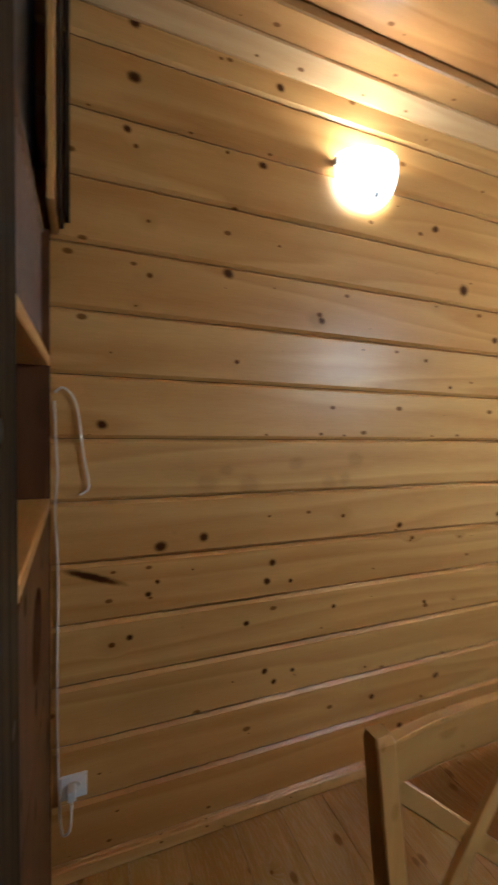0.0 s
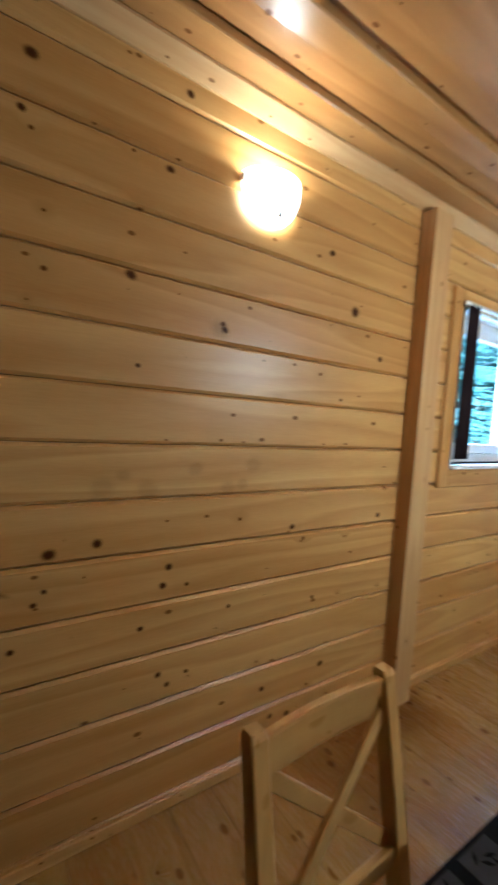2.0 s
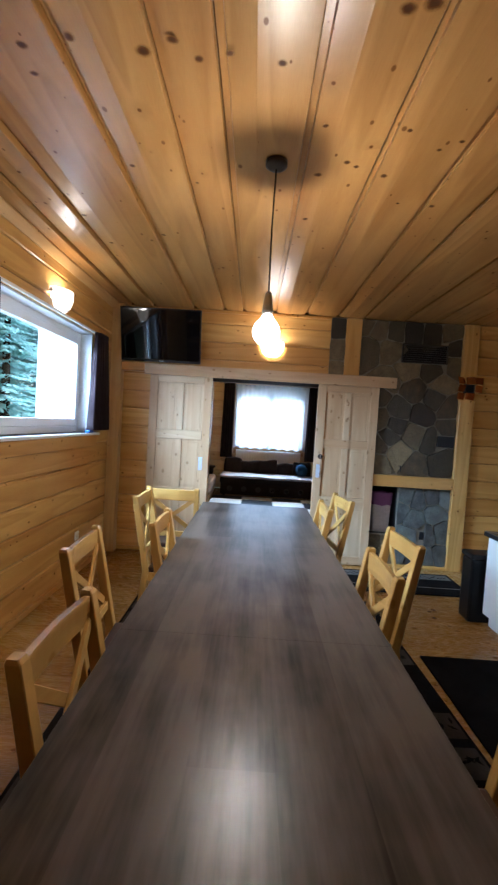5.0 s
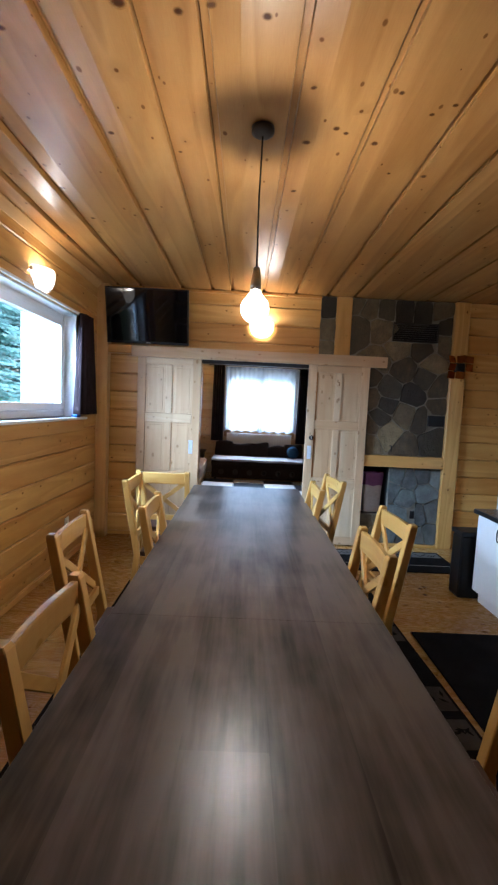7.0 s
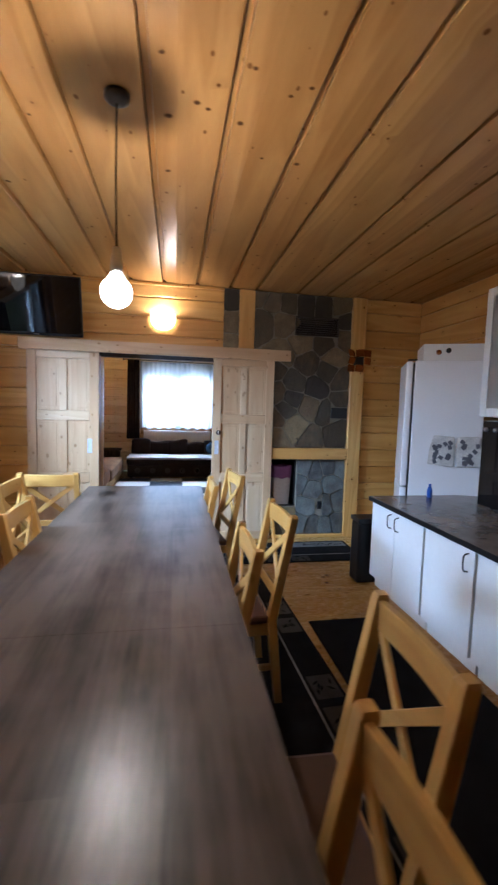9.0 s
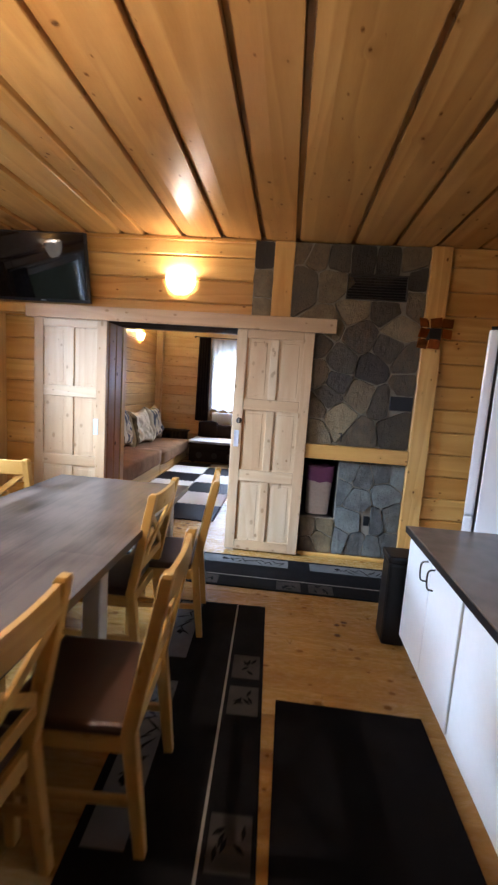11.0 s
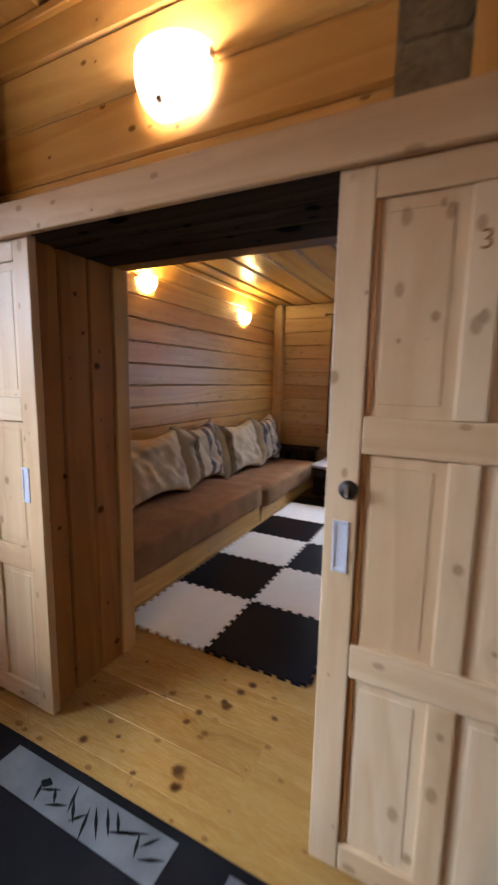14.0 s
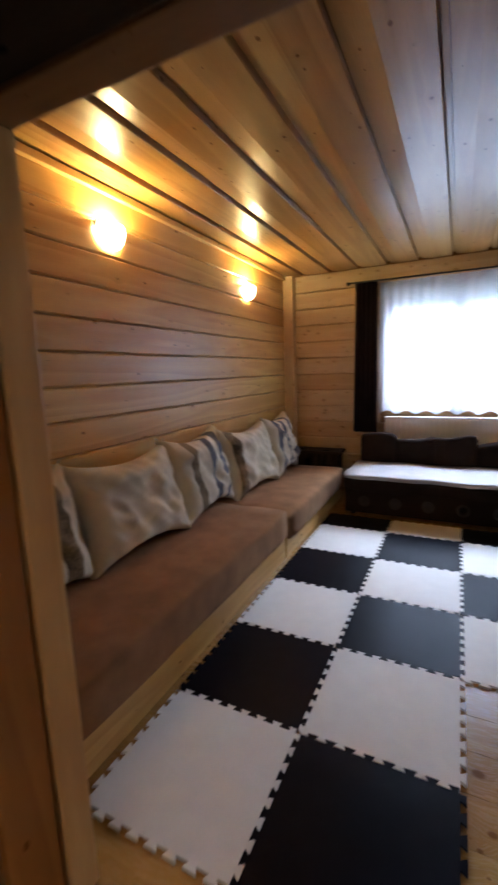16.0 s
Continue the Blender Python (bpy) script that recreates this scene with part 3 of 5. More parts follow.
def panel_door(name, x0, x1, y, label):
    """A sliding door with stiles, rails and six sunk panels."""
    d = thing(name, label, "sliding door")
    z0, z1, th, st = 0.012, 2.10, 0.038, 0.092
    mid = (x0 + x1) / 2
    for a, b in ((x0, x0 + st), (x1 - st, x1)):
        part("stile", bx(a, b, y, y + th, z0, z1, 0.006), "pale_z", d)
    for a, b in ((z0, 0.105), (0.67, 0.775), (1.325, 1.425), (1.955, z1)):
        part("rail", bx(x0 + st, x1 - st, y + 0.001, y + th - 0.001, a, b, 0.006), "pale_x", d)
    for a, b in ((0.105, 0.67), (0.775, 1.325), (1.425, 1.955)):
        part("stile", bx(mid - 0.036, mid + 0.036, y + 0.002, y + th - 0.002, a, b, 0.006), "pale_z", d)
    for a, b in ((0.105, 0.67), (0.775, 1.325), (1.425, 1.955)):
        for u, v in ((x0 + st, mid - 0.036), (mid + 0.036, x1 - st)):
            bm = bx(u, v, y + 0.0145, y + th - 0.0135, a, b, 0.0)
            w = 0.03
            box(bm, u + w, v - w, y + 0.0125, y + 0.02, a + w, b - w, 0.0035)
            part("panel", bm, "pale_z", d)
    return d


def flush_pull(parent, x, y, z):
    bm = bmesh.new()
    for b in ((x - 0.022, x - 0.014, z - 0.075, z + 0.075), (x + 0.014, x + 0.022, z - 0.075, z + 0.075),
              (x - 0.014, x + 0.014, z - 0.075, z - 0.062), (x - 0.014, x + 0.014, z + 0.062, z + 0.075)):
        box(bm, b[0], b[1], y - 0.004, y + 0.001, b[2], b[3], 0.001)
    box(bm, x - 0.014, x + 0.014, y - 0.0006, y + 0.001, z - 0.062, z + 0.062)
    return part("flush_pull", bm, "pale_steel", parent, "recessed steel pull")


door_1 = panel_door("door_1", 0.445, 1.145, 5.228, "pale pine panelled sliding door slid open over the boards")
flush_pull(door_1, 1.055, 5.228, 1.06)
door_2 = panel_door("door_2", 2.335, 3.015, 5.228, "pale pine panelled sliding door slid open before the stonework")
flush_pull(door_2, 2.385, 5.228, 1.06)
digit = bpy.data.curves.new("numeral", "FONT")
digit.body, digit.size, digit.extrude, digit.align_x = "3", 0.062, 0.0006, "CENTER"
holder = new("numeral", digit)
numeral = new("numeral", bpy.data.meshes.new_from_object(holder.evaluated_get(bpy.context.evaluated_depsgraph_get())))
bpy.data.objects.remove(holder)
numeral.data.materials.append(MATS["amber_x"])
numeral.matrix_world = pose(2.675, 5.2295, 1.812, 90)
numeral.parent = door_2
numeral["label"] = "brown numeral 3 burnt into the stile"
lock = part("lock", lathe([(0.0, 0.0), (0.026, 0.0), (0.026, 0.008), (0.018, 0.014), (0.0, 0.014)], 24, pose(2.40, 5.2275, 1.225, 90)), "dark_metal", door_2, "round dark lock rosette")
part("thumb_turn", bx(2.395, 2.405, 5.200, 5.214, 1.208, 1.242, 0.003), "steel", lock)


# ---- windows ----
def window_unit(name, label, m, w, h, posts, material="pvc"):
    """A window of width w and height h in its own plane: u across, v up, facing -y locally."""
    win = thing(name, label, "window", kind="structure", m=m)
    fr = bmesh.new()
    for b in ((0, 0.06, 0, h), (w - 0.06, w, 0, h), (0.06, w - 0.06, 0, 0.06), (0.06, w - 0.06, h - 0.06, h)):
        box(fr, b[0], b[1], 0, 0.07, b[2], b[3], 0.004)
    part("window_frame", fr, material, win)
    edges = [0.06] + list(posts) + [w - 0.06]
    for a, b in zip(edges, edges[1:]):
        s = bmesh.new()
        a, b, c, d = a + 0.003, b - 0.003, 0.063, h - 0.063
        for q in ((a, a + 0.065, c, d), (b - 0.065, b, c, d), (a + 0.065, b - 0.065, c, c + 0.065), (a + 0.065, b - 0.065, d - 0.065, d)):
            box(s, q[0], q[1], -0.02, 0.05, q[2], q[3], 0.006)
        sash = part("sash", s, material, win)
        pane = part("pane", bx(a + 0.06, b - 0.06, 0.010, 0.022, c + 0.06, d - 0.06, 0), "pane", sash)
        pane.visible_shadow = False
        part("handle", beam(bx(b - 0.045, b - 0.02, -0.032, -0.02, h / 2 - 0.03, h / 2 + 0.03, 0.003), (b - 0.032, -0.045, h / 2), (b - 0.032, -0.045, h / 2 - 0.1), 0.018, 0.016), material, sash)
    return win


window_1 = window_unit("window_1", "white plastic window in the boarded wall looking out on spruces", facing((-0.11, 4.66, 1.36), (0, -1, 0), (-1, 0, 0), (0, 0, 1)), 1.66, 0.97, ())
window_2 = window_unit("window_2", "white double window behind a net curtain", facing((1.20, FAR + 0.09, 1.0), (1, 0, 0), (0, 1, 0), (0, 0, 1)), 1.60, 1.36, (0.8,))
reveal = bmesh.new()
for b in ((-0.11, -0.001, 3.0, 3.012, 1.36, 2.33), (-0.11, -0.001, 4.648, 4.66, 1.36, 2.33), (-0.11, -0.001, 3.012, 4.648, 2.318, 2.33)):
    box(reveal, *b)
part("reveal", reveal, "pvc").parent = window_1
bpy.data.objects["reveal"].matrix_parent_inverse = window_1.matrix_world.inverted()
trim("window_sill", (-0.12, 0.055, 2.955, 4.82, 1.335, 1.36), "pvc", "white plastic window sill board", 0.006)
trim("trim_casing", (0.001, 0.022, 2.85, 2.955, 1.22, 2.42), "pine_z", "pine board casing beside the window")
trim("trim_casing", (0.001, 0.022, 2.957, 4.82, 1.22, 1.333), "pine_y", "pine board casing under the window")
trim("trim_casing", (0.001, 0.022, 4.70, 4.82, 1.362, 2.42), "pine_z", "pine board casing beside the window")
trim("trim_casing", (0.001, 0.022, 2.957, 4.698, 2.332, 2.42), "pine_y", "pine board casing over the window")

# ---- cladding, board by board ----
clad(wall_west, "+x", 0.0, SOUTH, 2.50, 0, CEIL, "pine_y")
clad(wall_west, "+x", 0.0, 2.503, NORTH - 0.004, 0, CEIL, "pine_y", [(2.953, 4.702, 1.34, 2.34)])
clad(wall_west, "+x", 0.0, NORTH_BACK + 0.003, FAR - 0.003, 0, CEIL2, "pine_y")
clad(wall_north, "-y", NORTH, 0.003, 2.44, 0, CEIL, "pine_x", [(OPEN_L - 0.02, 2.45, -1, OPEN_T)])
clad(wall_north, "-y", NORTH, 4.092, EAST - 0.003, 0, CEIL, "pine_x")
clad(wall_north, "+y", NORTH_BACK, 0.003, EAST, 0, CEIL2, "pine_x", [(OPEN_L - 0.065, OPEN_R + 0.065, -1, OPEN_T + 0.12)])
clad(wall_far, "-y", FAR, 0.003, EAST - 0.003, 0, CEIL2, "pale_x", [(1.18, 2.82, 0.98, 2.38)])
clad(wall_east, "-x", EAST, SOUTH, NORTH, 0, CEIL, "pine_y")
clad(wall_east, "-x", EAST, NORTH_BACK, FAR, 0, CEIL2, "pine_y")
clad(wall_south, "+y", SOUTH, 0, EAST, 0, CEIL, "pine_x")
floor_planks(floor, 0.0, EAST, SOUTH, NORTH_BACK, 0.19, "floor_x")
floor_planks(floor, 0.0, EAST, NORTH_BACK, FAR, 0.19, "floor_x")



# ---- the boards' larger knots, let flush into the wood ----
def knot_material(name, k, cover=1.0):
    m = Nodes(name)
    uv = m.vec("SUBTRACT", m.n("TexCoord").outputs["UV"], (0.5, 0.5, 0.0))
    d = m.n("VectorMath", i0=uv)
    d.operation = "LENGTH"
    r = m.math("ADD", m.math("MULTIPLY", d.outputs["Value"], 2.0), m.math("MULTIPLY", m.math("SUBTRACT", m.noise(m.coords(), 45.0, 2.0), 0.5), 0.35))
    c = m.ramp(r, (0.0, (0.050 * k, 0.016 * k, 0.004 * k)), (0.40, (0.070 * k, 0.022 * k, 0.005 * k)), (0.60, (0.20 * k, 0.078 * k, 0.016 * k)), (1.0, (0.30 * k, 0.135 * k, 0.034 * k)))
    m.finish(c, 0.45, spec=0.1)
    clear = m.t.nodes.new("ShaderNodeBsdfTransparent")
    both = m.n("MixShader", Fac=m.ramp(r, (0.0, 0.95 * cover), (0.50, 0.90 * cover), (0.66, 0.45 * cover), (1.0, 0.0)), i1=clear.outputs[0], i2=m.bsdf.outputs[0])
    m.t.links.new(both.outputs[0], m.t.nodes["Material Output"].inputs["Surface"])
    return m.mat


MATS["knot"] = knot_material("dark_pine_knot", 1.0)
MATS["stain"] = knot_material("soft_grey_stain", 1.2, 0.17)
MATS["knot_black"] = knot_material("black_knot", 0.06)


def knots(parent, spots, place, seed, material="knot"):
    """Oval knots (u, v, size) on one face of the boards; place turns u, v into a point."""
    rk = random.Random(seed)
    bm = bmesh.new()
    layer = bm.loops.layers.uv.new("uv")
    for u, v, size in spots:
        a = size * rk.uniform(0.85, 1.15)
        b, turn = a * rk.uniform(0.72, 0.95), rk.uniform(-0.4, 0.4)
        ring = []
        for k in range(14):
            c, q = math.cos(2 * math.pi * k / 14), math.sin(2 * math.pi * k / 14)
            ring.append((bm.verts.new(place(u + a * c * math.cos(turn) - b * q * math.sin(turn), v + a * c * math.sin(turn) + b * q * math.cos(turn))), (0.5 + 0.5 * c, 0.5 + 0.5 * q)))
        f = bm.faces.new([p for p, _ in ring])
        for loop, (_, w) in zip(f.loops, ring):
            loop[layer].uv = w
    return part("knots", bm, material, parent, "dark oval knots in the wood")


WALL_KNOTS = [
    (0.62, 2.73, 0.025), (0.62, 2.57, 0.029), (0.6, 2.41, 0.016), (1.12, 2.69, 0.024), (1.06, 2.41, 0.021), (1.86, 2.34, 0.023), (0.94, 2.02, 0.025),
    (2.04, 2.11, 0.033), (1.32, 1.9, 0.02), (0.98, 1.72, 0.014), (1.99, 1.68, 0.014), (0.53, 1.49, 0.023), (0.72, 1.08, 0.026), (0.87, 1.1, 0.025),
    (1.74, 1.08, 0.024), (1.14, 0.98, 0.018), (1.12, 0.91, 0.018), (1.22, 0.9, 0.012), (0.71, 0.96, 0.012), (0.68, 0.92, 0.015), (1.42, 0.77, 0.015),
    (1.04, 0.76, 0.016), (0.62, 0.78, 0.015), (1.9, 0.72, 0.015), (1.12, 0.56, 0.02), (1.24, 0.54, 0.013), (1.16, 0.51, 0.015), (1.63, 0.34, 0.018),
    (1.69, 0.19, 0.019), (1.79, 0.17, 0.022), (1.99, 0.36, 0.022), (2.25, 1.91, 0.019), (2.34, 1.09, 0.019),
]
CEILING_KNOTS = [
    (0.94, 1.97, 0.022), (0.76, 2.01, 0.026), (0.74, 2.13, 0.019), (1.18, 2.01, 0.032), (1.29, 1.96, 0.026), (1.37, 2.03, 0.017), (1.48, 2, 0.021),
    (1.66, 2.03, 0.024), (0.95, 2.67, 0.019), (1.86, 2.32, 0.016), (1.88, 2.66, 0.027), (1.87, 3.11, 0.018), (2, 2.55, 0.018), (2.05, 2.58, 0.015),
    (2.2, 2.64, 0.022), (2.21, 2.32, 0.017), (2.38, 2.43, 0.015), (2.45, 2.37, 0.014), (2.54, 2.89, 0.021), (2.35, 2.88, 0.013), (0.48, 3.22, 0.023),
    (1.26, 2.79, 0.013), (0.94, 3.44, 0.02), (0.52, 3.62, 0.021), (2.02, 1.82, 0.031), (2.09, 1.8, 0.036),
]
FLOOR_KNOTS = [
    (1.84, 5.83, 0.032), (1.81, 5.76, 0.029), (1.7, 5.56, 0.028), (1.79, 5.65, 0.035), (2.25, 6, 0.027), (1.26, 5.72, 0.017), (1.35, 5.21, 0.028),
    (1.47, 5.29, 0.018), (1.64, 5.19, 0.02), (1.68, 5.49, 0.024), (1.79, 5.28, 0.037), (1.82, 5.22, 0.03), (2.02, 5.69, 0.021), (1.77, 5.67, 0.025),
    (3.32, 4.17, 0.026), (3.27, 4.13, 0.025), (3.26, 4.01, 0.027),
]
knots(wall_west, WALL_KNOTS, lambda u, v: (0.0012, u, v), 1)
knots(ceiling_main, CEILING_KNOTS, lambda u, v: (u, v, CEIL - 0.0012), 2)
knots(floor, FLOOR_KNOTS, lambda u, v: (u, v, 0.0012), 3)
REVEAL_KNOTS = [(5.595, 1.565, 0.024), (5.588, 0.86, 0.026), (5.346, 0.841, 0.018), (5.388, 1.07, 0.016), (5.245, 1.284, 0.026), (5.67, 0.10, 0.024), (5.52, 1.71, 0.014), (5.483, 1.873, 0.016)]
knots(lining, REVEAL_KNOTS, lambda u, v: (OPEN_L + 0.0012, u, v), 5)
WALL_STAINS = [(0.88, 1.29, 0.05), (0.95, 1.335, 0.04), (1.04, 1.28, 0.055), (1.23, 1.355, 0.04), (1.50, 1.37, 0.05), (1.38, 1.275, 0.045), (1.45, 1.29, 0.035), (1.30, 1.90, 0.05)]
knots(wall_west, WALL_STAINS, lambda u, v: (0.0009, u, v), 6, "stain")
# one long spike knot beside the shelving
spike = bmesh.new()
layer = spike.loops.layers.uv.new("uv")
ring = [(spike.verts.new((0.0012, 0.505 + 0.118 * c - 0.018 * q, 0.999 - 0.040 * c + 0.024 * q)), (0.5 + 0.5 * c, 0.5 + 0.5 * q)) for c, q in [(math.cos(2 * math.pi * k / 20), math.sin(2 * math.pi * k / 20)) for k in range(20)]]
face = spike.faces.new([p for p, _ in ring])
for loop, (_, w) in zip(face.loops, ring):
    loop[layer].uv = w
part("spike_knot", spike, "knot", wall_west, "long brown spike knot")


# ---- stonework ----
def stonework(parent, x0, x1, z0, z1, y, rnd, centres, gap=0.012, holes=(), material="stone", dark=()):
    """Irregular flat stones in mortar round the given centres, cut back by the joint; dark: those of blacker slate."""
    pts = list(centres)
    for i, (px, pz) in enumerate(pts):
        poly = [(x0, z0), (x1, z0), (x1, z1), (x0, z1)]
        cuts = [(px - qx, pz - qz, (px + qx) / 2, (pz + qz) / 2) for j, (qx, qz) in enumerate(pts) if j != i]
        for hx0, hx1, hz0, hz1 in holes:
            if hx0 - 0.12 < px < hx1 + 0.12 and hz0 - 0.12 < pz < hz1 + 0.12:
                side = max(((px - hx1, (1, 0, hx1, 0)), (hx0 - px, (-1, 0, hx0, 0)), (pz - hz1, (0, 1, 0, hz1)), (hz0 - pz, (0, -1, 0, hz0))), key=lambda s: s[0])
                cuts.append(side[1])
        for nxv, nzv, mx, mz in cuts:
            ln = math.hypot(nxv, nzv)
            nxv, nzv = nxv / ln, nzv / ln
            off = nxv * mx + nzv * mz + gap / 2
            out = []
            for a, b in zip(poly, poly[1:] + poly[:1]):
                da, db = nxv * a[0] + nzv * a[1] - off, nxv * b[0] + nzv * b[1] - off
                if da >= 0:
                    out.append(a)
                if (da >= 0) != (db >= 0):
                    t = da / (da - db)
                    out.append((a[0] + t * (b[0] - a[0]), a[1] + t * (b[1] - a[1])))
            poly = out
            if len(poly) < 3:
                break
        if len(poly) < 3:
            continue
        cx, cz = sum(p[0] for p in poly) / len(poly), sum(p[1] for p in poly) / len(poly)
        # soften the corners and roughen the sides
        soft = []
        for a, b in zip(poly, poly[1:] + poly[:1]):
            ex, ez = b[0] - a[0], b[1] - a[1]
            ln = math.hypot(ex, ez)
            soft.append((a[0] + 0.07 * ex, a[1] + 0.07 * ez))
            if ln > 0.07:
                for q in (0.33, 0.64):
                    w = rnd.uniform(-0.010, 0.003)
                    soft.append((a[0] + q * ex - w * ez / ln, a[1] + q * ez + w * ex / ln))
            soft.append((a[0] + 0.93 * ex, a[1] + 0.93 * ez))
        d = rnd.uniform(0.003, 0.014)
        tx, tz = rnd.uniform(-0.03, 0.03), rnd.uniform(-0.03, 0.03)
        bm = bmesh.new()
        back = [bm.verts.new((u, y + 0.03, v)) for u, v in soft]
        rim = [bm.verts.new((u, y + 0.006 - d * 0.2, v)) for u, v in soft]
        top = [bm.verts.new((cx + (u - cx) * 0.97, y - d + tx * (u - cx) + tz * (v - cz), cz + (v - cz) * 0.97)) for u, v in soft]
        n = len(soft)
        for ra, rb in ((back, rim), (rim, top)):
            for k in range(n):
                bm.faces.new((ra[k], ra[(k + 1) % n], rb[(k + 1) % n], rb[k]))
        bm.faces.new(top)
        part("stone", bm, "stone_dark" if i in dark else material, parent)


chimney = thing("chimney_breast", "grey slate crazy-paved chimney breast with pale mortar joints", "chimney")
mortar = bmesh.new()
for b in ((2.44, 2.61, 2.151, 2.795), (2.785, 3.925, 1.061, 2.795), (3.335, 3.925, 0.036, 0.929), (3.016, 3.335, 0.036, 0.37)):
    box(mortar, b[0], b[1], NORTH + 0.005, NORTH + 0.044, b[2], b[3])
part("mortar_bed", mortar, "mortar", chimney)
rs = random.Random(11)
stonework(chimney, 2.442, 2.608, 2.155, 2.79, NORTH, rs, [(2.52, 2.70), (2.53, 2.42), (2.52, 2.21)], dark=(0,))
UPPER = [(2.84, 2.77), (3.00, 2.70), (3.16, 2.69), (3.38, 2.69), (3.58, 2.68), (3.80, 2.69), (2.89, 2.45), (3.12, 2.46), (3.85, 2.53), (3.84, 2.33),
         (3.32, 2.26), (3.62, 2.25), (3.12, 2.13), (3.72, 2.12), (3.42, 2.03), (3.66, 1.95), (3.02, 1.95), (3.27, 1.80), (3.53, 1.76), (3.84, 1.84),
         (3.24, 1.63), (3.07, 1.68), (3.17, 1.50), (3.46, 1.53), (3.66, 1.47), (3.86, 1.63), (3.06, 1.40), (3.30, 1.31), (3.05, 1.18), (3.50, 1.17), (3.77, 1.22)]
stonework(chimney, 2.788, 3.922, 1.063, 2.79, NORTH, rs, UPPER, 0.013, [(3.25, 3.765, 2.34, 2.55), (3.72, 3.92, 1.41, 1.535)], dark=(2, 3, 4, 6, 8, 11, 15, 17, 18, 20, 22, 24, 30))
LOWER = [(3.43, 0.82), (3.56, 0.78), (3.73, 0.83), (3.87, 0.82), (3.37, 0.66), (3.53, 0.58), (3.76, 0.65), (3.47, 0.36), (3.69, 0.38), (3.86, 0.42), (3.39, 0.18), (3.55, 0.14), (3.70, 0.12), (3.86, 0.16)]
stonework(chimney, 3.34, 3.922, 0.04, 0.927, NORTH, rs, LOWER, 0.011, [(3.60, 3.66, 0.33, 0.43)], "stone_daylit")
stonework(chimney, 3.02, 3.33, 0.04, 0.365, NORTH, rs, [(3.08, 0.26), (3.10, 0.10), (3.22, 0.16), (3.28, 0.29)])
grate = thing("air_grate", "dark rectangular metal vent grate set in the stonework", "vent")
fr = bmesh.new()
for b in ((3.25, 3.262, 2.34, 2.55), (3.753, 3.765, 2.34, 2.55), (3.262, 3.753, 2.34, 2.352), (3.262, 3.753, 2.538, 2.55)):
    box(fr, b[0], b[1], NORTH - 0.025, NORTH + 0.005, b[2], b[3], 0.002)
part("frame", fr, "dark_metal", grate)
part("backing", bx(3.262, 3.753, NORTH - 0.004, NORTH + 0.004, 2.352, 2.538, 0), "black", grate)
for k in range(8):
    part("slat", beam(bmesh.new(), (3.262, NORTH - 0.012, 2.364 + 0.0232 * k), (3.753, NORTH - 0.012, 2.364 + 0.0232 * k), 0.014, 0.002, 0), "dark_metal", grate)
soot = solid("soot_door", bx(3.722, 3.915, NORTH - 0.018, NORTH + 0.004, 1.412, 1.533, 0.004), "black", "small black soot door in the stonework", "hatch")
solid("hook", beam(beam(bmesh.new(), (3.30, NORTH - 0.03, 1.17), (3.33, NORTH - 0.03, 1.17), 0.012, 0.01), (3.325, NORTH - 0.03, 1.17), (3.325, NORTH - 0.03, 1.10), 0.012, 0.01), "black", "small black iron hook on the stones", "hook")
solid("air_slot", bx(3.605, 3.655, NORTH - 0.008, NORTH + 0.004, 0.335, 0.425, 0.003), "black", "small black air slot low in the stones", "vent")
# niche under the mantel, all its faces plain black
niche = bmesh.new()
for b in ((3.005, 3.016, NORTH + 0.04, NORTH + 0.43, 0.37, 0.95), (3.335, 3.346, NORTH + 0.045, NORTH + 0.43, 0.37, 0.95), (3.005, 3.346, NORTH + 0.42, NORTH + 0.43, 0.36, 0.95),
          (3.016, 3.335, NORTH + 0.045, NORTH + 0.42, 0.355, 0.37), (3.0, 3.35, NORTH + 0.062, NORTH + 0.43, 0.93, 0.95)):
    box(niche, *b)
solid("niche", niche, "black", "black-sided niche under the mantel", "niche", kind="structure")

# waste bin in the niche
bin_1 = thing("waste_bin", "pale plastic waste bin with a purple liner in the niche", "bin")
bm = bmesh.new()
rings = []
for z, s in ((0.371, 0.84), (0.40, 0.86), (0.80, 1.0), (0.815, 1.02)):
    rings.append([bm.verts.new((3.185 + s * 0.125 * math.copysign(abs(math.cos(a)) ** 0.45, math.cos(a)), NORTH + 0.19 + s * 0.10 * math.copysign(abs(math.sin(a)) ** 0.45, math.sin(a)), z)) for a in (2 * math.pi * k / 28 for k in range(28))])
for a, b in zip(rings, rings[1:]):
    for k in range(28):
        bm.faces.new((a[k], a[(k + 1) % 28], b[(k + 1) % 28], b[k]))
bm.faces.new(rings[0][::-1])
part("body", bm, "bin", bin_1)
bm = bmesh.new()
rl = random.Random(3)
rings = []
for z, s in ((0.69, 1.0), (0.74, 1.03), (0.825, 1.06), (0.835, 1.0), (0.78, 0.9)):
    rings.append([bm.verts.new((3.185 + s * 0.125 * math.copysign(abs(math.cos(a)) ** 0.45, math.cos(a)), NORTH + 0.19 + s * 0.10 * math.copysign(abs(math.sin(a)) ** 0.45, math.sin(a)), z + rl.uniform(-0.012, 0.012))) for a in (2 * math.pi * k / 28 for k in range(28))])
for a, b in zip(rings, rings[1:]):
    for k in range(28):
        bm.faces.new((a[k], a[(k + 1) % 28], b[(k + 1) % 28], b[k]))
part("liner", bm, "purple", bin_1, "crumpled purple bin liner")

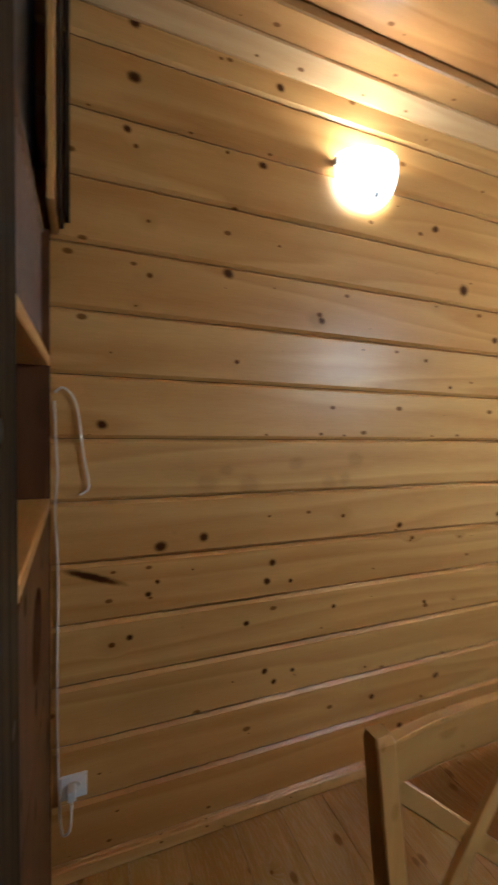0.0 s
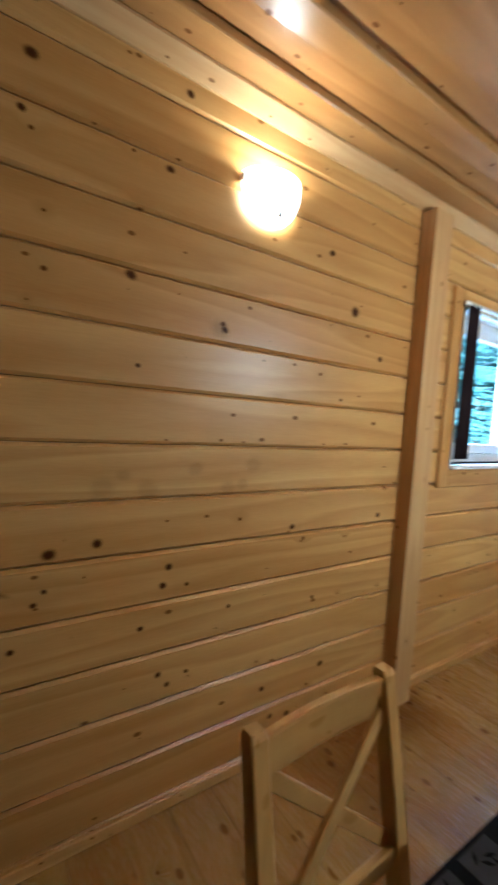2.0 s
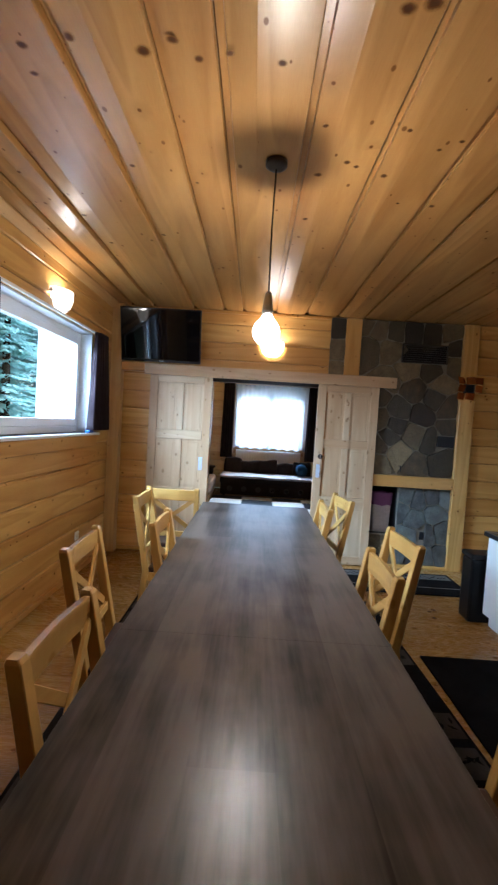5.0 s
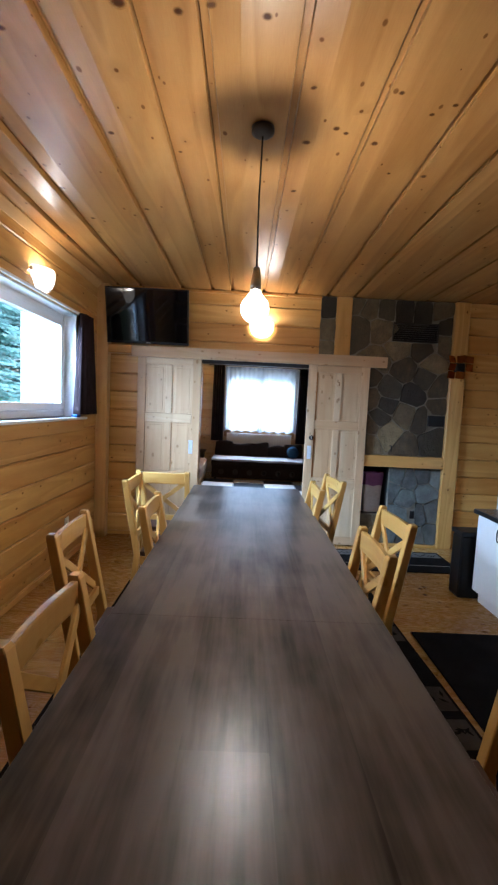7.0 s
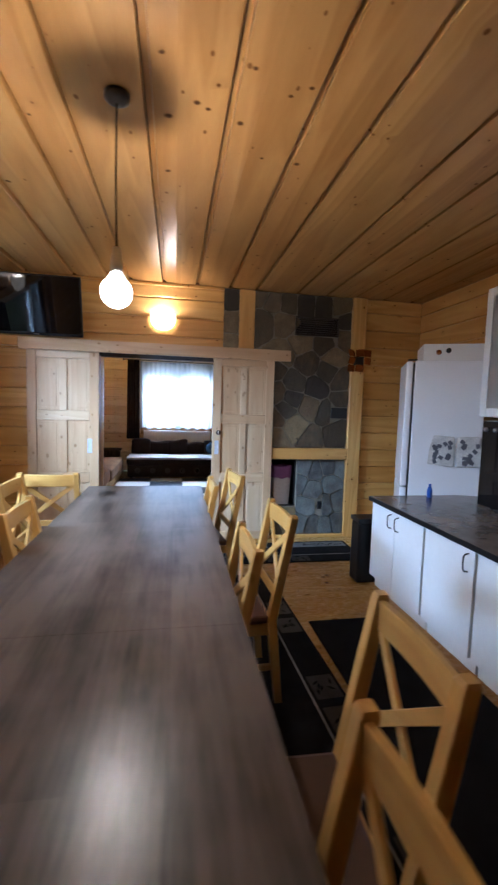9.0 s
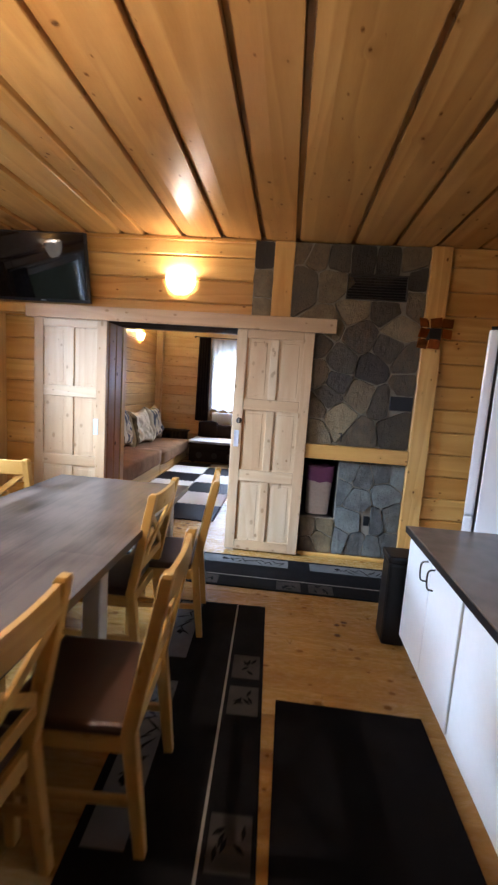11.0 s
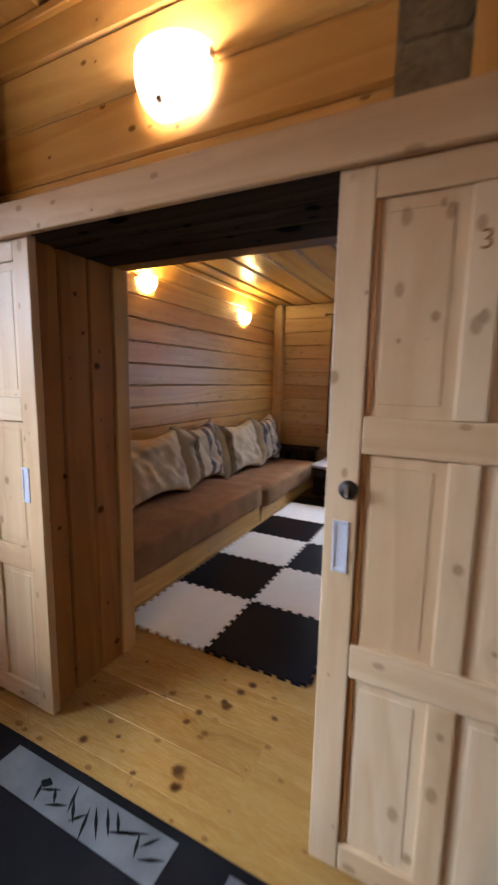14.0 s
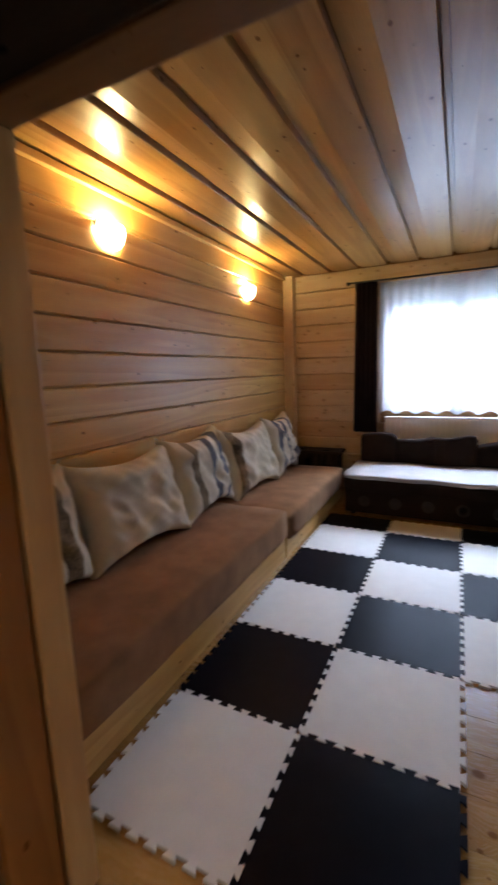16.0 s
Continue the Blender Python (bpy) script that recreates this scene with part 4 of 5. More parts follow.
# copper ornament of small overlapping plates
orn = thing("wall_ornament", "polished copper wall ornament of overlapping square plates", "ornament")
ro = random.Random(5)
for i in range(3):
    for k in range(3):
        if (i, k) in ((2, 0),):
            continue
        x, z = 3.875 + 0.095 * i, 1.955 + 0.088 * k
        bm = bx(-0.045, 0.045, -0.004, 0.004, -0.04, 0.04, 0.003)
        bm.transform(pose(x + 0.045, NORTH - 0.06 - 0.012 * ((i + k) % 2), z + 0.04, ro.uniform(-18, 18), ro.uniform(-8, 8), ro.uniform(-22, 22)))
        part("plate", bm, "black" if (i, k) == (1, 1) else "copper", orn)
part("mount", bx(3.95, 4.07, NORTH - 0.058, NORTH - 0.046, 2.03, 2.13, 0.002), "dark_metal", orn)


# ---- lamps ----
def sconce(p, turn, power):
    """A half bowl of opal glass on a wall plate, open at the top."""
    s = thing("wall_lamp", "lit half-bowl wall lamp of opal glass", "lamp", "wall lamps", m=pose(*p, 0, 0, turn))
    bm = bmesh.new()
    nu, nv, r, dep = 28, 14, 0.134, 0.108
    grid = []
    for j in range(nv + 1):
        e = -0.22 + (math.pi / 2 + 0.22) * j / nv
        row = []
        for i in range(nu + 1):
            a = math.pi * i / nu
            rr = math.cos(e) ** 0.8 if j < nv else 0.0
            row.append(bm.verts.new((0.012 + dep * rr * math.sin(a), -r * rr * math.cos(a), 0.030 - 0.142 * math.sin(e))))
        grid.append(row)
    for j in range(nv):
        for i in range(nu):
            f = bm.faces.new((grid[j][i], grid[j][i + 1], grid[j + 1][i + 1], grid[j + 1][i]))
            f.smooth = True
    bmesh.ops.remove_doubles(bm, verts=bm.verts, dist=1e-5)
    small = p[1] > NORTH_BACK
    if small:
        bm.transform(Matrix.Scale(0.82, 4))
    part("shade", bm, "lamp_glass_amber" if small else "lamp_glass", s, "lit opal glass half bowl")
    part("wall_plate", bx(0.0, 0.012, -0.06, 0.06, -0.06, 0.08, 0.003), "white_paint", s)
    for y in (-0.113, 0.113) if small else (-0.130, 0.130):
        part("clip", bx(0.004, 0.03, y - 0.008, y + 0.008, 0.02, 0.05, 0.003), "steel", s)
    k = 0.82 if small else 1.0
    part("clip", bx(0.085 * k, 0.10 * k, -0.008, 0.008, -0.10 * k, -0.085 * k, 0.003), "steel", s)
    q = Matrix.Rotation(radians(turn), 3, "Z") @ Vector((0.062, 0, 0.035))
    point_light("sconce_bulb", Vector(p) + q, 0.035, power, AMBER if p[1] > NORTH_BACK else WARM)
    return s


for (x, y, z, turn), power in zip(SCONCES, SCONCE_POWER):
    sconce((x, y, z), turn, power)
pend = thing("pendant_lamp", "bare globe bulb hanging on a brown cord", "lamp")
part("ceiling_rose", lathe([(0.0, 2.795), (0.052, 2.795), (0.052, 2.775), (0.03, 2.76), (0.0, 2.758)], 28, pose(BULB[0], BULB[1], 0)), "dark_metal", pend, "brushed metal ceiling rose")
part("cord", tube([(BULB[0], BULB[1], 2.76), (BULB[0] - 0.004, BULB[1], 2.5), (BULB[0], BULB[1], 2.18)], 0.004), "sofa_dark", pend)
part("socket", lathe([(0.0, 2.185), (0.014, 2.18), (0.02, 2.15), (0.026, 2.10), (0.026, 2.072), (0.0, 2.072)], 20, pose(BULB[0], BULB[1], 0)), "steel", pend, "steel lamp socket")
globe = [(0.0, 1.925)] + [(0.066 * math.sin(a), 1.992 - 0.067 * math.cos(a)) for a in (math.pi * k / 14 for k in range(1, 12))] + [(0.024, 2.07), (0.02, 2.085)]
bulb = part("bulb", lathe(globe, 28, pose(BULB[0], BULB[1], 0)), "bulb", pend, "lit globe bulb")
bulb.visible_shadow = False
point_light("pendant_light", (BULB[0], BULB[1], 2.0), 0.010, 58, WARM)

# ---- television ----
tv = thing("television", "flat black television mounted high on the wall", "television")
part("body", bx(0.12, 1.0, 5.185, 5.225, 2.168, 2.742, 0.006), "black", tv)
part("screen", bx(0.135, 0.985, 5.1815, 5.1848, 2.195, 2.728, 0), "screen", tv)
part("bracket", bx(0.4, 0.7, 5.226, 5.345, 2.22, 2.36, 0.004), "dark_metal", tv)
tv.matrix_world = pose(0.56, 5.2, 2.168, 12) @ pose(-0.56, -5.2, -2.168)
part("badge", bx(0.54, 0.59, 5.1835, 5.1848, 2.177, 2.184, 0), "steel", tv)

# ---- dining table ----
table = thing("dining_table", "long dining table with a grey-brown wood-print top", "table")
TX0, TX1, TY0, TYM, TY1, TZ = 1.212, 2.165, 0.85, 1.95, 4.36, 0.80
for a, b in ((TY0, TYM - 0.0001), (TYM + 0.0001, TY1)):
    part("tabletop", bx(TX0, TX1, a, b, TZ - 0.038, TZ, 0.0007), "table_top", table)
for x in (TX0 + 0.07, TX1 - 0.15):
    for y in (TY0 + 0.08, TYM - 0.13, TYM + 0.06, 3.1, TY1 - 0.18):
        part("leg", bx(x, x + 0.08, y, y + 0.08, 0, TZ - 0.039, 0.005), "table_leg", table)
for x in (TX0 + 0.085, TX1 - 0.115):
    part("apron", bx(x, x + 0.03, TY0 + 0.1, TY1 - 0.12, TZ - 0.125, TZ - 0.039, 0.003), "table_leg", table)
part("apron", bx(TX0 + 0.15, TX1 - 0.15, TY1 - 0.155, TY1 - 0.125, TZ - 0.125, TZ - 0.039, 0.003), "table_leg", table)


# ---- chairs ----
def loft(sections):
    """A bent bar through oblong sections: centre and two half axes; edges eased."""
    bm = bmesh.new()
    rings = []
    for c, p, q in sections:
        c, p, q = Vector(c), Vector(p), Vector(q)
        rings.append([bm.verts.new(c + p * a + q * b) for a, b in ((-1, -0.85), (-0.85, -1), (0.85, -1), (1, -0.85), (1, 0.85), (0.85, 1), (-0.85, 1), (-1, 0.85))])
    for a, b in zip(rings, rings[1:]):
        for k in range(8):
            bm.faces.new((a[k], a[(k + 1) % 8], b[(k + 1) % 8], b[k]))
    bm.faces.new(rings[0][::-1])
    bm.faces.new(rings[-1])
    return bm


def chair():
    """A pine chair facing +x: raked posts, crossed back, upholstered seat."""
    c = thing("dining_chair", "light pine dining chair with a crossed back and dark brown seat", "chair", "chairs round the table")
    hw = 0.198

    def rake(z):
        return -0.185 - 0.10 * max(0.0, z - 0.45) / 0.53 - 0.05 * max(0.0, 0.45 - z) / 0.45
    for s in (-1, 1):
        bm = loft([((rake(z), s * hw, z), (0.0, w / 2, 0.0), (d / 2, 0.0, 0.0)) for z, w, d in
                   ((0.0, 0.034, 0.036), (0.22, 0.040, 0.042), (0.45, 0.042, 0.046), (0.72, 0.042, 0.044), (0.968, 0.042, 0.040), (0.98, 0.034, 0.030))])
        part("back_post", bm, "chair_z", c)
        part("front_leg", bx(0.175, 0.213, s * (hw - 0.002) - 0.019, s * (hw - 0.002) + 0.019, 0, 0.44, 0.004), "chair_z", c)
        part("side_rail", beam(bmesh.new(), (-0.175, s * hw, 0.405), (0.178, s * hw, 0.405), 0.022, 0.06, 0.003), "chair_x", c)
        part("stretcher", beam(bmesh.new(), (-0.2, s * hw, 0.2), (0.178, s * hw, 0.2), 0.02, 0.03, 0.003), "chair_x", c)
    bm = loft([((rake(0.93) - 0.014 * (1 - (y / hw) ** 2), y, 0.92), (0.011, 0.0, 0.0), (0.0, 0.0, 0.045)) for y in [(-1 + k / 4) * (hw - 0.016) for k in range(9)]])
    part("top_rail", bm, "chair_y", c)
    part("lower_rail", beam(bmesh.new(), (rake(0.58), -hw + 0.018, 0.575), (rake(0.58), hw - 0.018, 0.575), 0.02, 0.045, 0.003), "chair_y", c)
    for s, off in ((-1, 0.006), (1, -0.006)):
        part("cross_bar", beam(bmesh.new(), (rake(0.6) + off - 0.004, s * (hw - 0.02), 0.60), (rake(0.88) + off - 0.008, -s * (hw - 0.02), 0.885), 0.036, 0.014, 0.002, up=(1, 0, 0)), "chair_y", c)
    for x in (-0.18, 0.19):
        part("end_rail", beam(bmesh.new(), (x, -hw + 0.015, 0.405), (x, hw - 0.015, 0.405), 0.022, 0.06, 0.003), "chair_y", c)
    part("seat", bx(-0.17, 0.225, -0.215, 0.215, 0.437, 0.475, 0.015), "seat", c, "dark brown padded seat")
    return c


first = chair()
BACK = 0.275
# left row: backs at x, spans in y; facing +x.  right row faces -x.
places = [(0.845 + BACK, 1.16, 2), (1.14 + BACK, 1.645, -1), (0.885 + BACK, 2.44, 3), (1.135 + BACK, 2.94, 0), (0.835 + BACK, 3.68, 0), (1.0, 3.955 + BACK + 0.01, 90),
          (2.52 - BACK, 1.56, 178), (2.27 - BACK, 1.11, 180), (2.235 - BACK, 2.335, 180), (2.50 - BACK, 2.80, 183), (2.20 - BACK, 3.625, 180), (2.42 - BACK, 3.98, 188)]
first.matrix_world = pose(places[0][0], places[0][1], 0.0, 0, 0, places[0][2])
for x, y, a in places[1:]:
    copy_thing(first, pose(x, y, 0, 0, 0, a))


# ---- rugs ----
def rug(name, label, x0, x1, y0, y1, base="rug_dark", top=0.009):
    r = thing(name, label, "rug")
    part("rug_base", bx(x0, x1, y0, y1, 0.0005, top, 0.003), base, r)
    return r


def runner(name, label, origin, turn, length, width, seed):
    """A runner with a thin line, grey oblongs with leaf dashes and small leaf squares; u along, v across."""
    rr = random.Random(seed)
    r = thing(name, label, "rug", "runner rugs", m=pose(origin[0], origin[1], 0, 0, 0, turn))
    part("rug_base", bx(0, length, 0, width, 0.0005, 0.009, 0.003), "rug_dark", r)
    part("woven_line", bx(0.01, length - 0.01, 0.300 * width, 0.318 * width, 0.008, 0.0105, 0.001), "rug_line", r)

    def dash(parent, u, v, a, ln, w):
        bm = bx(-ln / 2, ln / 2, -w / 2, w / 2, 0.0106, 0.0114, 0)
        bmesh.ops.subdivide_edges(bm, edges=[e for e in bm.edges if abs(e.verts[0].co.x - e.verts[1].co.x) > ln / 2], cuts=1)
        for q in bm.verts:
            if abs(q.co.x) > ln / 3:
                q.co.y *= 0.15
        bm.transform(pose(u, v, 0, 0, 0, a))
        part("sprig", bm, "rug_dark", parent)
    u = 0.20
    while u < length - 0.25:
        ln = min(0.80, length - u - 0.03)
        o = part("oblong", bx(u, u + ln, 0.70 * width, 0.94 * width, 0.008, 0.0105, 0.001), "rug_grey", r, "grey oblong with dark leaf dashes")
        for k in range(16):
            f = 0.30 + 0.68 * k / 16
            if f * 0.8 < ln - 0.03:
                dash(o, u + 0.8 * f, (0.82 + rr.uniform(-0.05, 0.05)) * width, rr.choice((-65, -45, 50, 25)), rr.uniform(0.06, 0.11), 0.013)
        dash(o, u + 0.24, 0.84 * width, 10, 0.05, 0.04)
        u += 0.99
    u = 0.10
    while u < length - 0.25:
        for w in (0.0, 0.25):
            q = part("square", bx(u + w, u + w + 0.19, 0.03 * width, 0.27 * width, 0.008, 0.0105, 0.001), "rug_brown", r, "grey-brown leaf square")
            for k in range(6):
                dash(q, u + w + rr.uniform(0.04, 0.15), rr.uniform(0.07, 0.23) * width, rr.uniform(0, 180), 0.05, 0.018)
        u += 0.90
    return r


runner("runner_rug", "charcoal runner rug with grey oblongs before the doorway", (0.95, 4.50), 0, 2.91, 0.60, 1)
runner("runner_rug", "charcoal runner rug with grey oblongs beside the table", (2.93, 0.45), 92.2, 3.80, 0.62, 2)
runner("runner_rug", "charcoal runner rug under the chairs along the table", (0.72, 4.10), -90, 3.55, 0.64, 3)
rug("kitchen_mat", "plain black mat before the kitchen units", 2.885, 3.585, 0.6, 3.37, base="rug_black", top=0.014)

# ---- kitchen ----
KX, KY1, KY0, KZ = 3.61, 3.93, 0.8, 0.785
worktop = solid("worktop", bx(KX - 0.025, EAST - 0.002, KY0, KY1 + 0.02, KZ - 0.038, KZ, 0.004), "counter_top", "dark grey-brown laminate kitchen worktop", "worktop")
part("edge_band", bx(KX - 0.029, KX - 0.0253, KY0, KY1 + 0.02, KZ - 0.037, KZ - 0.002, 0.001), "black", worktop, "dark worktop edge band")


def base_unit(y0, y1, doors):
    u = thing("base_cabinet", "white kitchen base cabinet with dark bow handles", "cabinet", "kitchen base units")
    part("body", bx(KX + 0.02, EAST - 0.003, y0 + 0.001, y1 - 0.001, 0.10, KZ - 0.039, 0.002), "white_paint", u)
    part("plinth", bx(KX + 0.06, EAST - 0.01, y0 + 0.001, y1 - 0.001, 0.0, 0.099, 0), "white_paint", u)
    w = (y1 - y0) / doors
    for k in range(doors):
        a, b = y0 + k * w + 0.002, y0 + (k + 1) * w - 0.002
        d = part("door", bx(KX, KX + 0.019, a, b, 0.105, KZ - 0.045, 0.003), "white_paint", u)
        y = a + 0.05 if k == 1 or doors == 1 else b - 0.05
        part("handle", tube(arc([(KX + 0.001, y, 0.60), (KX - 0.03, y, 0.615), (KX - 0.032, y, 0.695), (KX + 0.001, y, 0.71)]), 0.0045), "dark_metal", d, "dark bow handle")


base_unit(3.18, KY1, 2)
base_unit(2.68, 3.16, 1)
base_unit(1.88, 2.66, 2)
base_unit(KY0, 1.86, 2)
fridge = thing("fridge", "tall white fridge-freezer with mitts hung on its side", "fridge")
fridge.matrix_world = pose(3.985, 4.16, 0, 0, 0, -25)
part("body", bx(0.072, 0.66, 0.0, 0.62, 0.04, 1.975, 0.010), "fridge_white", fridge)
part("gasket", bx(0.058, 0.0715, 0.012, 0.608, 0.065, 1.955, 0.002), "dark_metal", fridge, "dark door gasket")
for a, b in ((0.06, 0.82), (0.832, 1.97)):
    part("door", bx(0.0, 0.057, 0.002, 0.618, a, b, 0.014), "fridge_white", fridge)
for y in (0.1, 0.58):
    for x in (0.12, 0.58):
        part("foot", lathe([(0.0, 0.0), (0.02, 0.0), (0.018, 0.04), (0.0, 0.04)], 12, pose(x, y, 0)), "black", fridge)
part("hinge_cap", bx(0.01, 0.09, 0.01, 0.06, 1.976, 1.99, 0.003), "black", fridge)
FM = pose(3.985, 4.16, 0, 0, 0, -25)
carton = bx(0.14, 0.64, 0.06, 0.5, 1.977, 2.13, 0.004)
carton.transform(FM)
solid("box", carton, "white_paint", "white carton lying on the fridge", "box")
for x, z, mt in ((0.27, 2.055, "copper"), (0.35, 2.07, "rug_brown")):
    spot = lathe([(0.0, 0.0), (0.022, 0.0), (0.024, 0.001), (0.0, 0.001)], 10, FM @ pose(x, 0.0595, z, 90))
    part("print", spot, mt, bpy.data.objects["box"])
for k, x in enumerate((0.34, 0.56)):
    mitt = thing("oven_mitt", "patterned black and white pot mitt hung on the fridge", "oven mitt", "mitts on the fridge", m=FM @ pose(x, -0.002, 1.18, 0, 4 - 8 * k, 0))
    bm = bx(-0.11, 0.11, -0.014, 0.0, -0.14, 0.13, 0.012)
    bmesh.ops.subdivide_edges(bm, edges=bm.edges, cuts=2)
    for v in bm.verts:
        v.co.x *= 1 - 0.25 * max(0, v.co.z) / 0.13
    part("body", bm, "mitt", mitt)
    rm = random.Random(20 + k)
    for j in range(14):
        bm = bx(-0.02, 0.02, -0.002, 0.0, -0.016, 0.016, 0)
        bm.transform(pose(rm.uniform(-0.07, 0.07), -0.0145, rm.uniform(-0.11, 0.1), 0, rm.uniform(0, 90), 0))
        part("print", bm, "stripe", mitt)
wallcab = thing("wall_cabinet", "white wall cabinet with a glazed door", "cabinet")
part("body", bx(4.47, EAST - 0.003, 2.9, 3.78, 1.49, 2.54, 0.003), "white_paint", wallcab)
for a, b in ((2.902, 3.338), (3.342, 3.778)):
    bm = bmesh.new()
    for q in ((a, a + 0.07, 1.495, 2.535), (b - 0.07, b, 1.495, 2.535), (a + 0.07, b - 0.07, 1.495, 1.565), (a + 0.07, b - 0.07, 2.465, 2.535)):
        box(bm, 4.448, 4.468, q[0], q[1], q[2], q[3], 0.003)
    d = part("door", bm, "white_paint", wallcab)
    part("pane", bx(4.456, 4.462, a + 0.068, b - 0.068, 1.563, 2.467, 0), "frosted", d)
micro = thing("microwave", "black countertop oven with a steel edge", "oven")
part("body", bx(4.335, 4.76, 2.95, 3.56, KZ + 0.012, KZ + 0.68, 0.006), "steel", micro)
part("door", bx(4.31, 4.334, 2.955, 3.555, KZ + 0.015, KZ + 0.675, 0.004), "screen", micro)
for k in range(3):
    part("knob", lathe([(0.0, 0.0), (0.018, 0.0), (0.016, 0.018), (0.0, 0.018)], 16, pose(4.31, 3.51 - 0.1 * k, KZ + 0.61, 0, -90, 0)), "steel", micro)
for x in (4.36, 4.72):
    for y in (2.98, 3.45):
        part("foot", bx(x, x + 0.02, y, y + 0.02, KZ, KZ + 0.0115, 0), "black", micro)
bottle = thing("bottle", "small blue plastic bottle on the worktop", "bottle")
part("body", lathe([(0.0, 0.785), (0.022, 0.785), (0.023, 0.85), (0.012, 0.875), (0.0, 0.875)], 16, pose(4.10, 3.87, 0)), "blue", bottle)
part("cap", lathe([(0.0, 0.875), (0.011, 0.875), (0.011, 0.90), (0.0, 0.90)], 12, pose(4.10, 3.87, 0)), "blue", bottle)
bin_2 = thing("pedal_bin", "black plastic bin beside the kitchen units", "bin")
part("body", bx(3.52, 3.80, 3.97, 4.14, 0.0, 0.53, 0.02), "black", bin_2)
part("lid", bx(3.51, 3.81, 3.96, 4.15, 0.532, 0.575, 0.015), "black", bin_2)


# ---- soft furnishings and curtains ----
def curtain(parent, name, material, p0, p1, z0, z1, folds, amp, seed, spread=1.0, hem=0.0):
    """A hanging cloth with folds between two points of the plan; two-sided, 3 mm thick."""
    rc = random.Random(seed)
    p0, p1 = Vector((*p0, 0)), Vector((*p1, 0))
    d = (p1 - p0)
    nrm = Vector((-d.y, d.x, 0)).normalized()
    nu, nv = folds * 8, 14
    ph = [rc.uniform(0, 6.28) for _ in range(4)]
    bm = bmesh.new()
    sheets = []
    for off in (0.0, 0.003):
        rows = []
        for j in range(nv + 1):
            v = j / nv
            row = []
            for i in range(nu + 1):
                u = i / nu
                w = amp * (0.55 + 0.45 * v) * math.sin(2 * math.pi * folds * u + 0.7 * math.sin(3 * u + ph[0]) + 0.5 * v * math.sin(5 * u + ph[1]))
                q = p0 + d * (0.5 + (u - 0.5) * (1 + (spread - 1) * v)) + nrm * (w + off)
                q.z = z1 + (z0 - z1) * v + hem * math.sin(2 * math.pi * folds * 0.5 * u + ph[2]) * v
                row.append(bm.verts.new(q))
            rows.append(row)
        sheets.append(rows)
    for rows in sheets:
        for j in range(nv):
            for i in range(nu):
                bm.faces.new((rows[j][i], rows[j][i + 1], rows[j + 1][i + 1], rows[j + 1][i])).smooth = True
    a, b = sheets
    for i in range(nu):
        for j in (0, nv):
            bm.faces.new((a[j][i], a[j][i + 1], b[j][i + 1], b[j][i]))
    for j in range(nv):
        for i in (0, nu):
            bm.faces.new((a[j][i], a[j + 1][i], b[j + 1][i], b[j][i]))
    return part(name, bm, material, parent)


def net_material():
    m = Nodes("white_net")
    t = m.t
    c = m.coords()
    weave = m.noise(c, 260.0, 2.0)
    tr = t.nodes.new("ShaderNodeBsdfTransparent")
    tl = t.nodes.new("ShaderNodeBsdfTranslucent")
    tl.inputs[0].default_value = (0.82, 0.86, 0.92, 1)
    df = t.nodes.new("ShaderNodeBsdfDiffuse")
    df.inputs[0].default_value = (0.8, 0.82, 0.86, 1)
    a, b = t.nodes.new("ShaderNodeMixShader"), t.nodes.new("ShaderNodeMixShader")
    a.inputs[0].default_value = 0.65
    t.links.new(df.outputs[0], a.inputs[1])
    t.links.new(tl.outputs[0], a.inputs[2])
    t.links.new(m.ramp(weave, (0.35, 0.28), (0.65, 0.55)), b.inputs[0])
    t.links.new(tr.outputs[0], b.inputs[1])
    t.links.new(a.outputs[0], b.inputs[2])
    t.links.new(b.outputs[0], t.nodes["Material Output"].inputs[0])
    return m.mat


MATS["net"] = net_material()
# short dark curtains at the side window
rod = thing("curtain_rod", "thin white curtain rail over the side window", "curtain rail")
part("rail", beam(bmesh.new(), (0.045, 2.93, 2.335), (0.045, 4.80, 2.335), 0.016, 0.022, 0.003), "pvc", rod)
for y in (2.95, 4.78):
    part("bracket", bx(0.0225, 0.05, y - 0.012, y + 0.012, 2.32, 2.35, 0.002), "dark_metal", rod)
cl = thing("curtain", "short dark brown curtain drawn to the window's side", "curtain", "side window curtains")
curtain(cl, "cloth", "curtain", (0.05, 2.965), (0.05, 3.075), 1.40, 2.335, 3, 0.014, 1, 1.1)
cr = thing("curtain", "short dark brown curtain bunched beside the window", "curtain", "side window curtains")
curtain(cr, "cloth", "curtain", (0.085, 4.57), (0.085, 4.80), 1.39, 2.335, 4, 0.055, 2, 1.6)
# long curtains and the net at the far window
rod2 = thing("curtain_rod", "dark curtain rail over the far window", "curtain rail")
part("rail", beam(bmesh.new(), (0.82, FAR - 0.10, 2.47), (3.25, FAR - 0.10, 2.45), 0.018, 0.018, 0.004), "dark_metal", rod2)
for x in (0.95, 3.1):
    part("bracket", bx(x - 0.01, x + 0.01, FAR - 0.1, FAR - 0.001, 2.45, 2.475, 0.002), "dark_metal", rod2)
for x in (0.815, 3.255):
    part("finial", lathe([(0.0, -0.025), (0.02, -0.01), (0.022, 0.005), (0.012, 0.02), (0.0, 0.022)], 14, pose(x, FAR - 0.10, 2.465, 0, 90, 0)), "dark_metal", rod2)
c2 = thing("curtain", "long dark brown curtain hanging beside the far window", "curtain", "far window curtains")
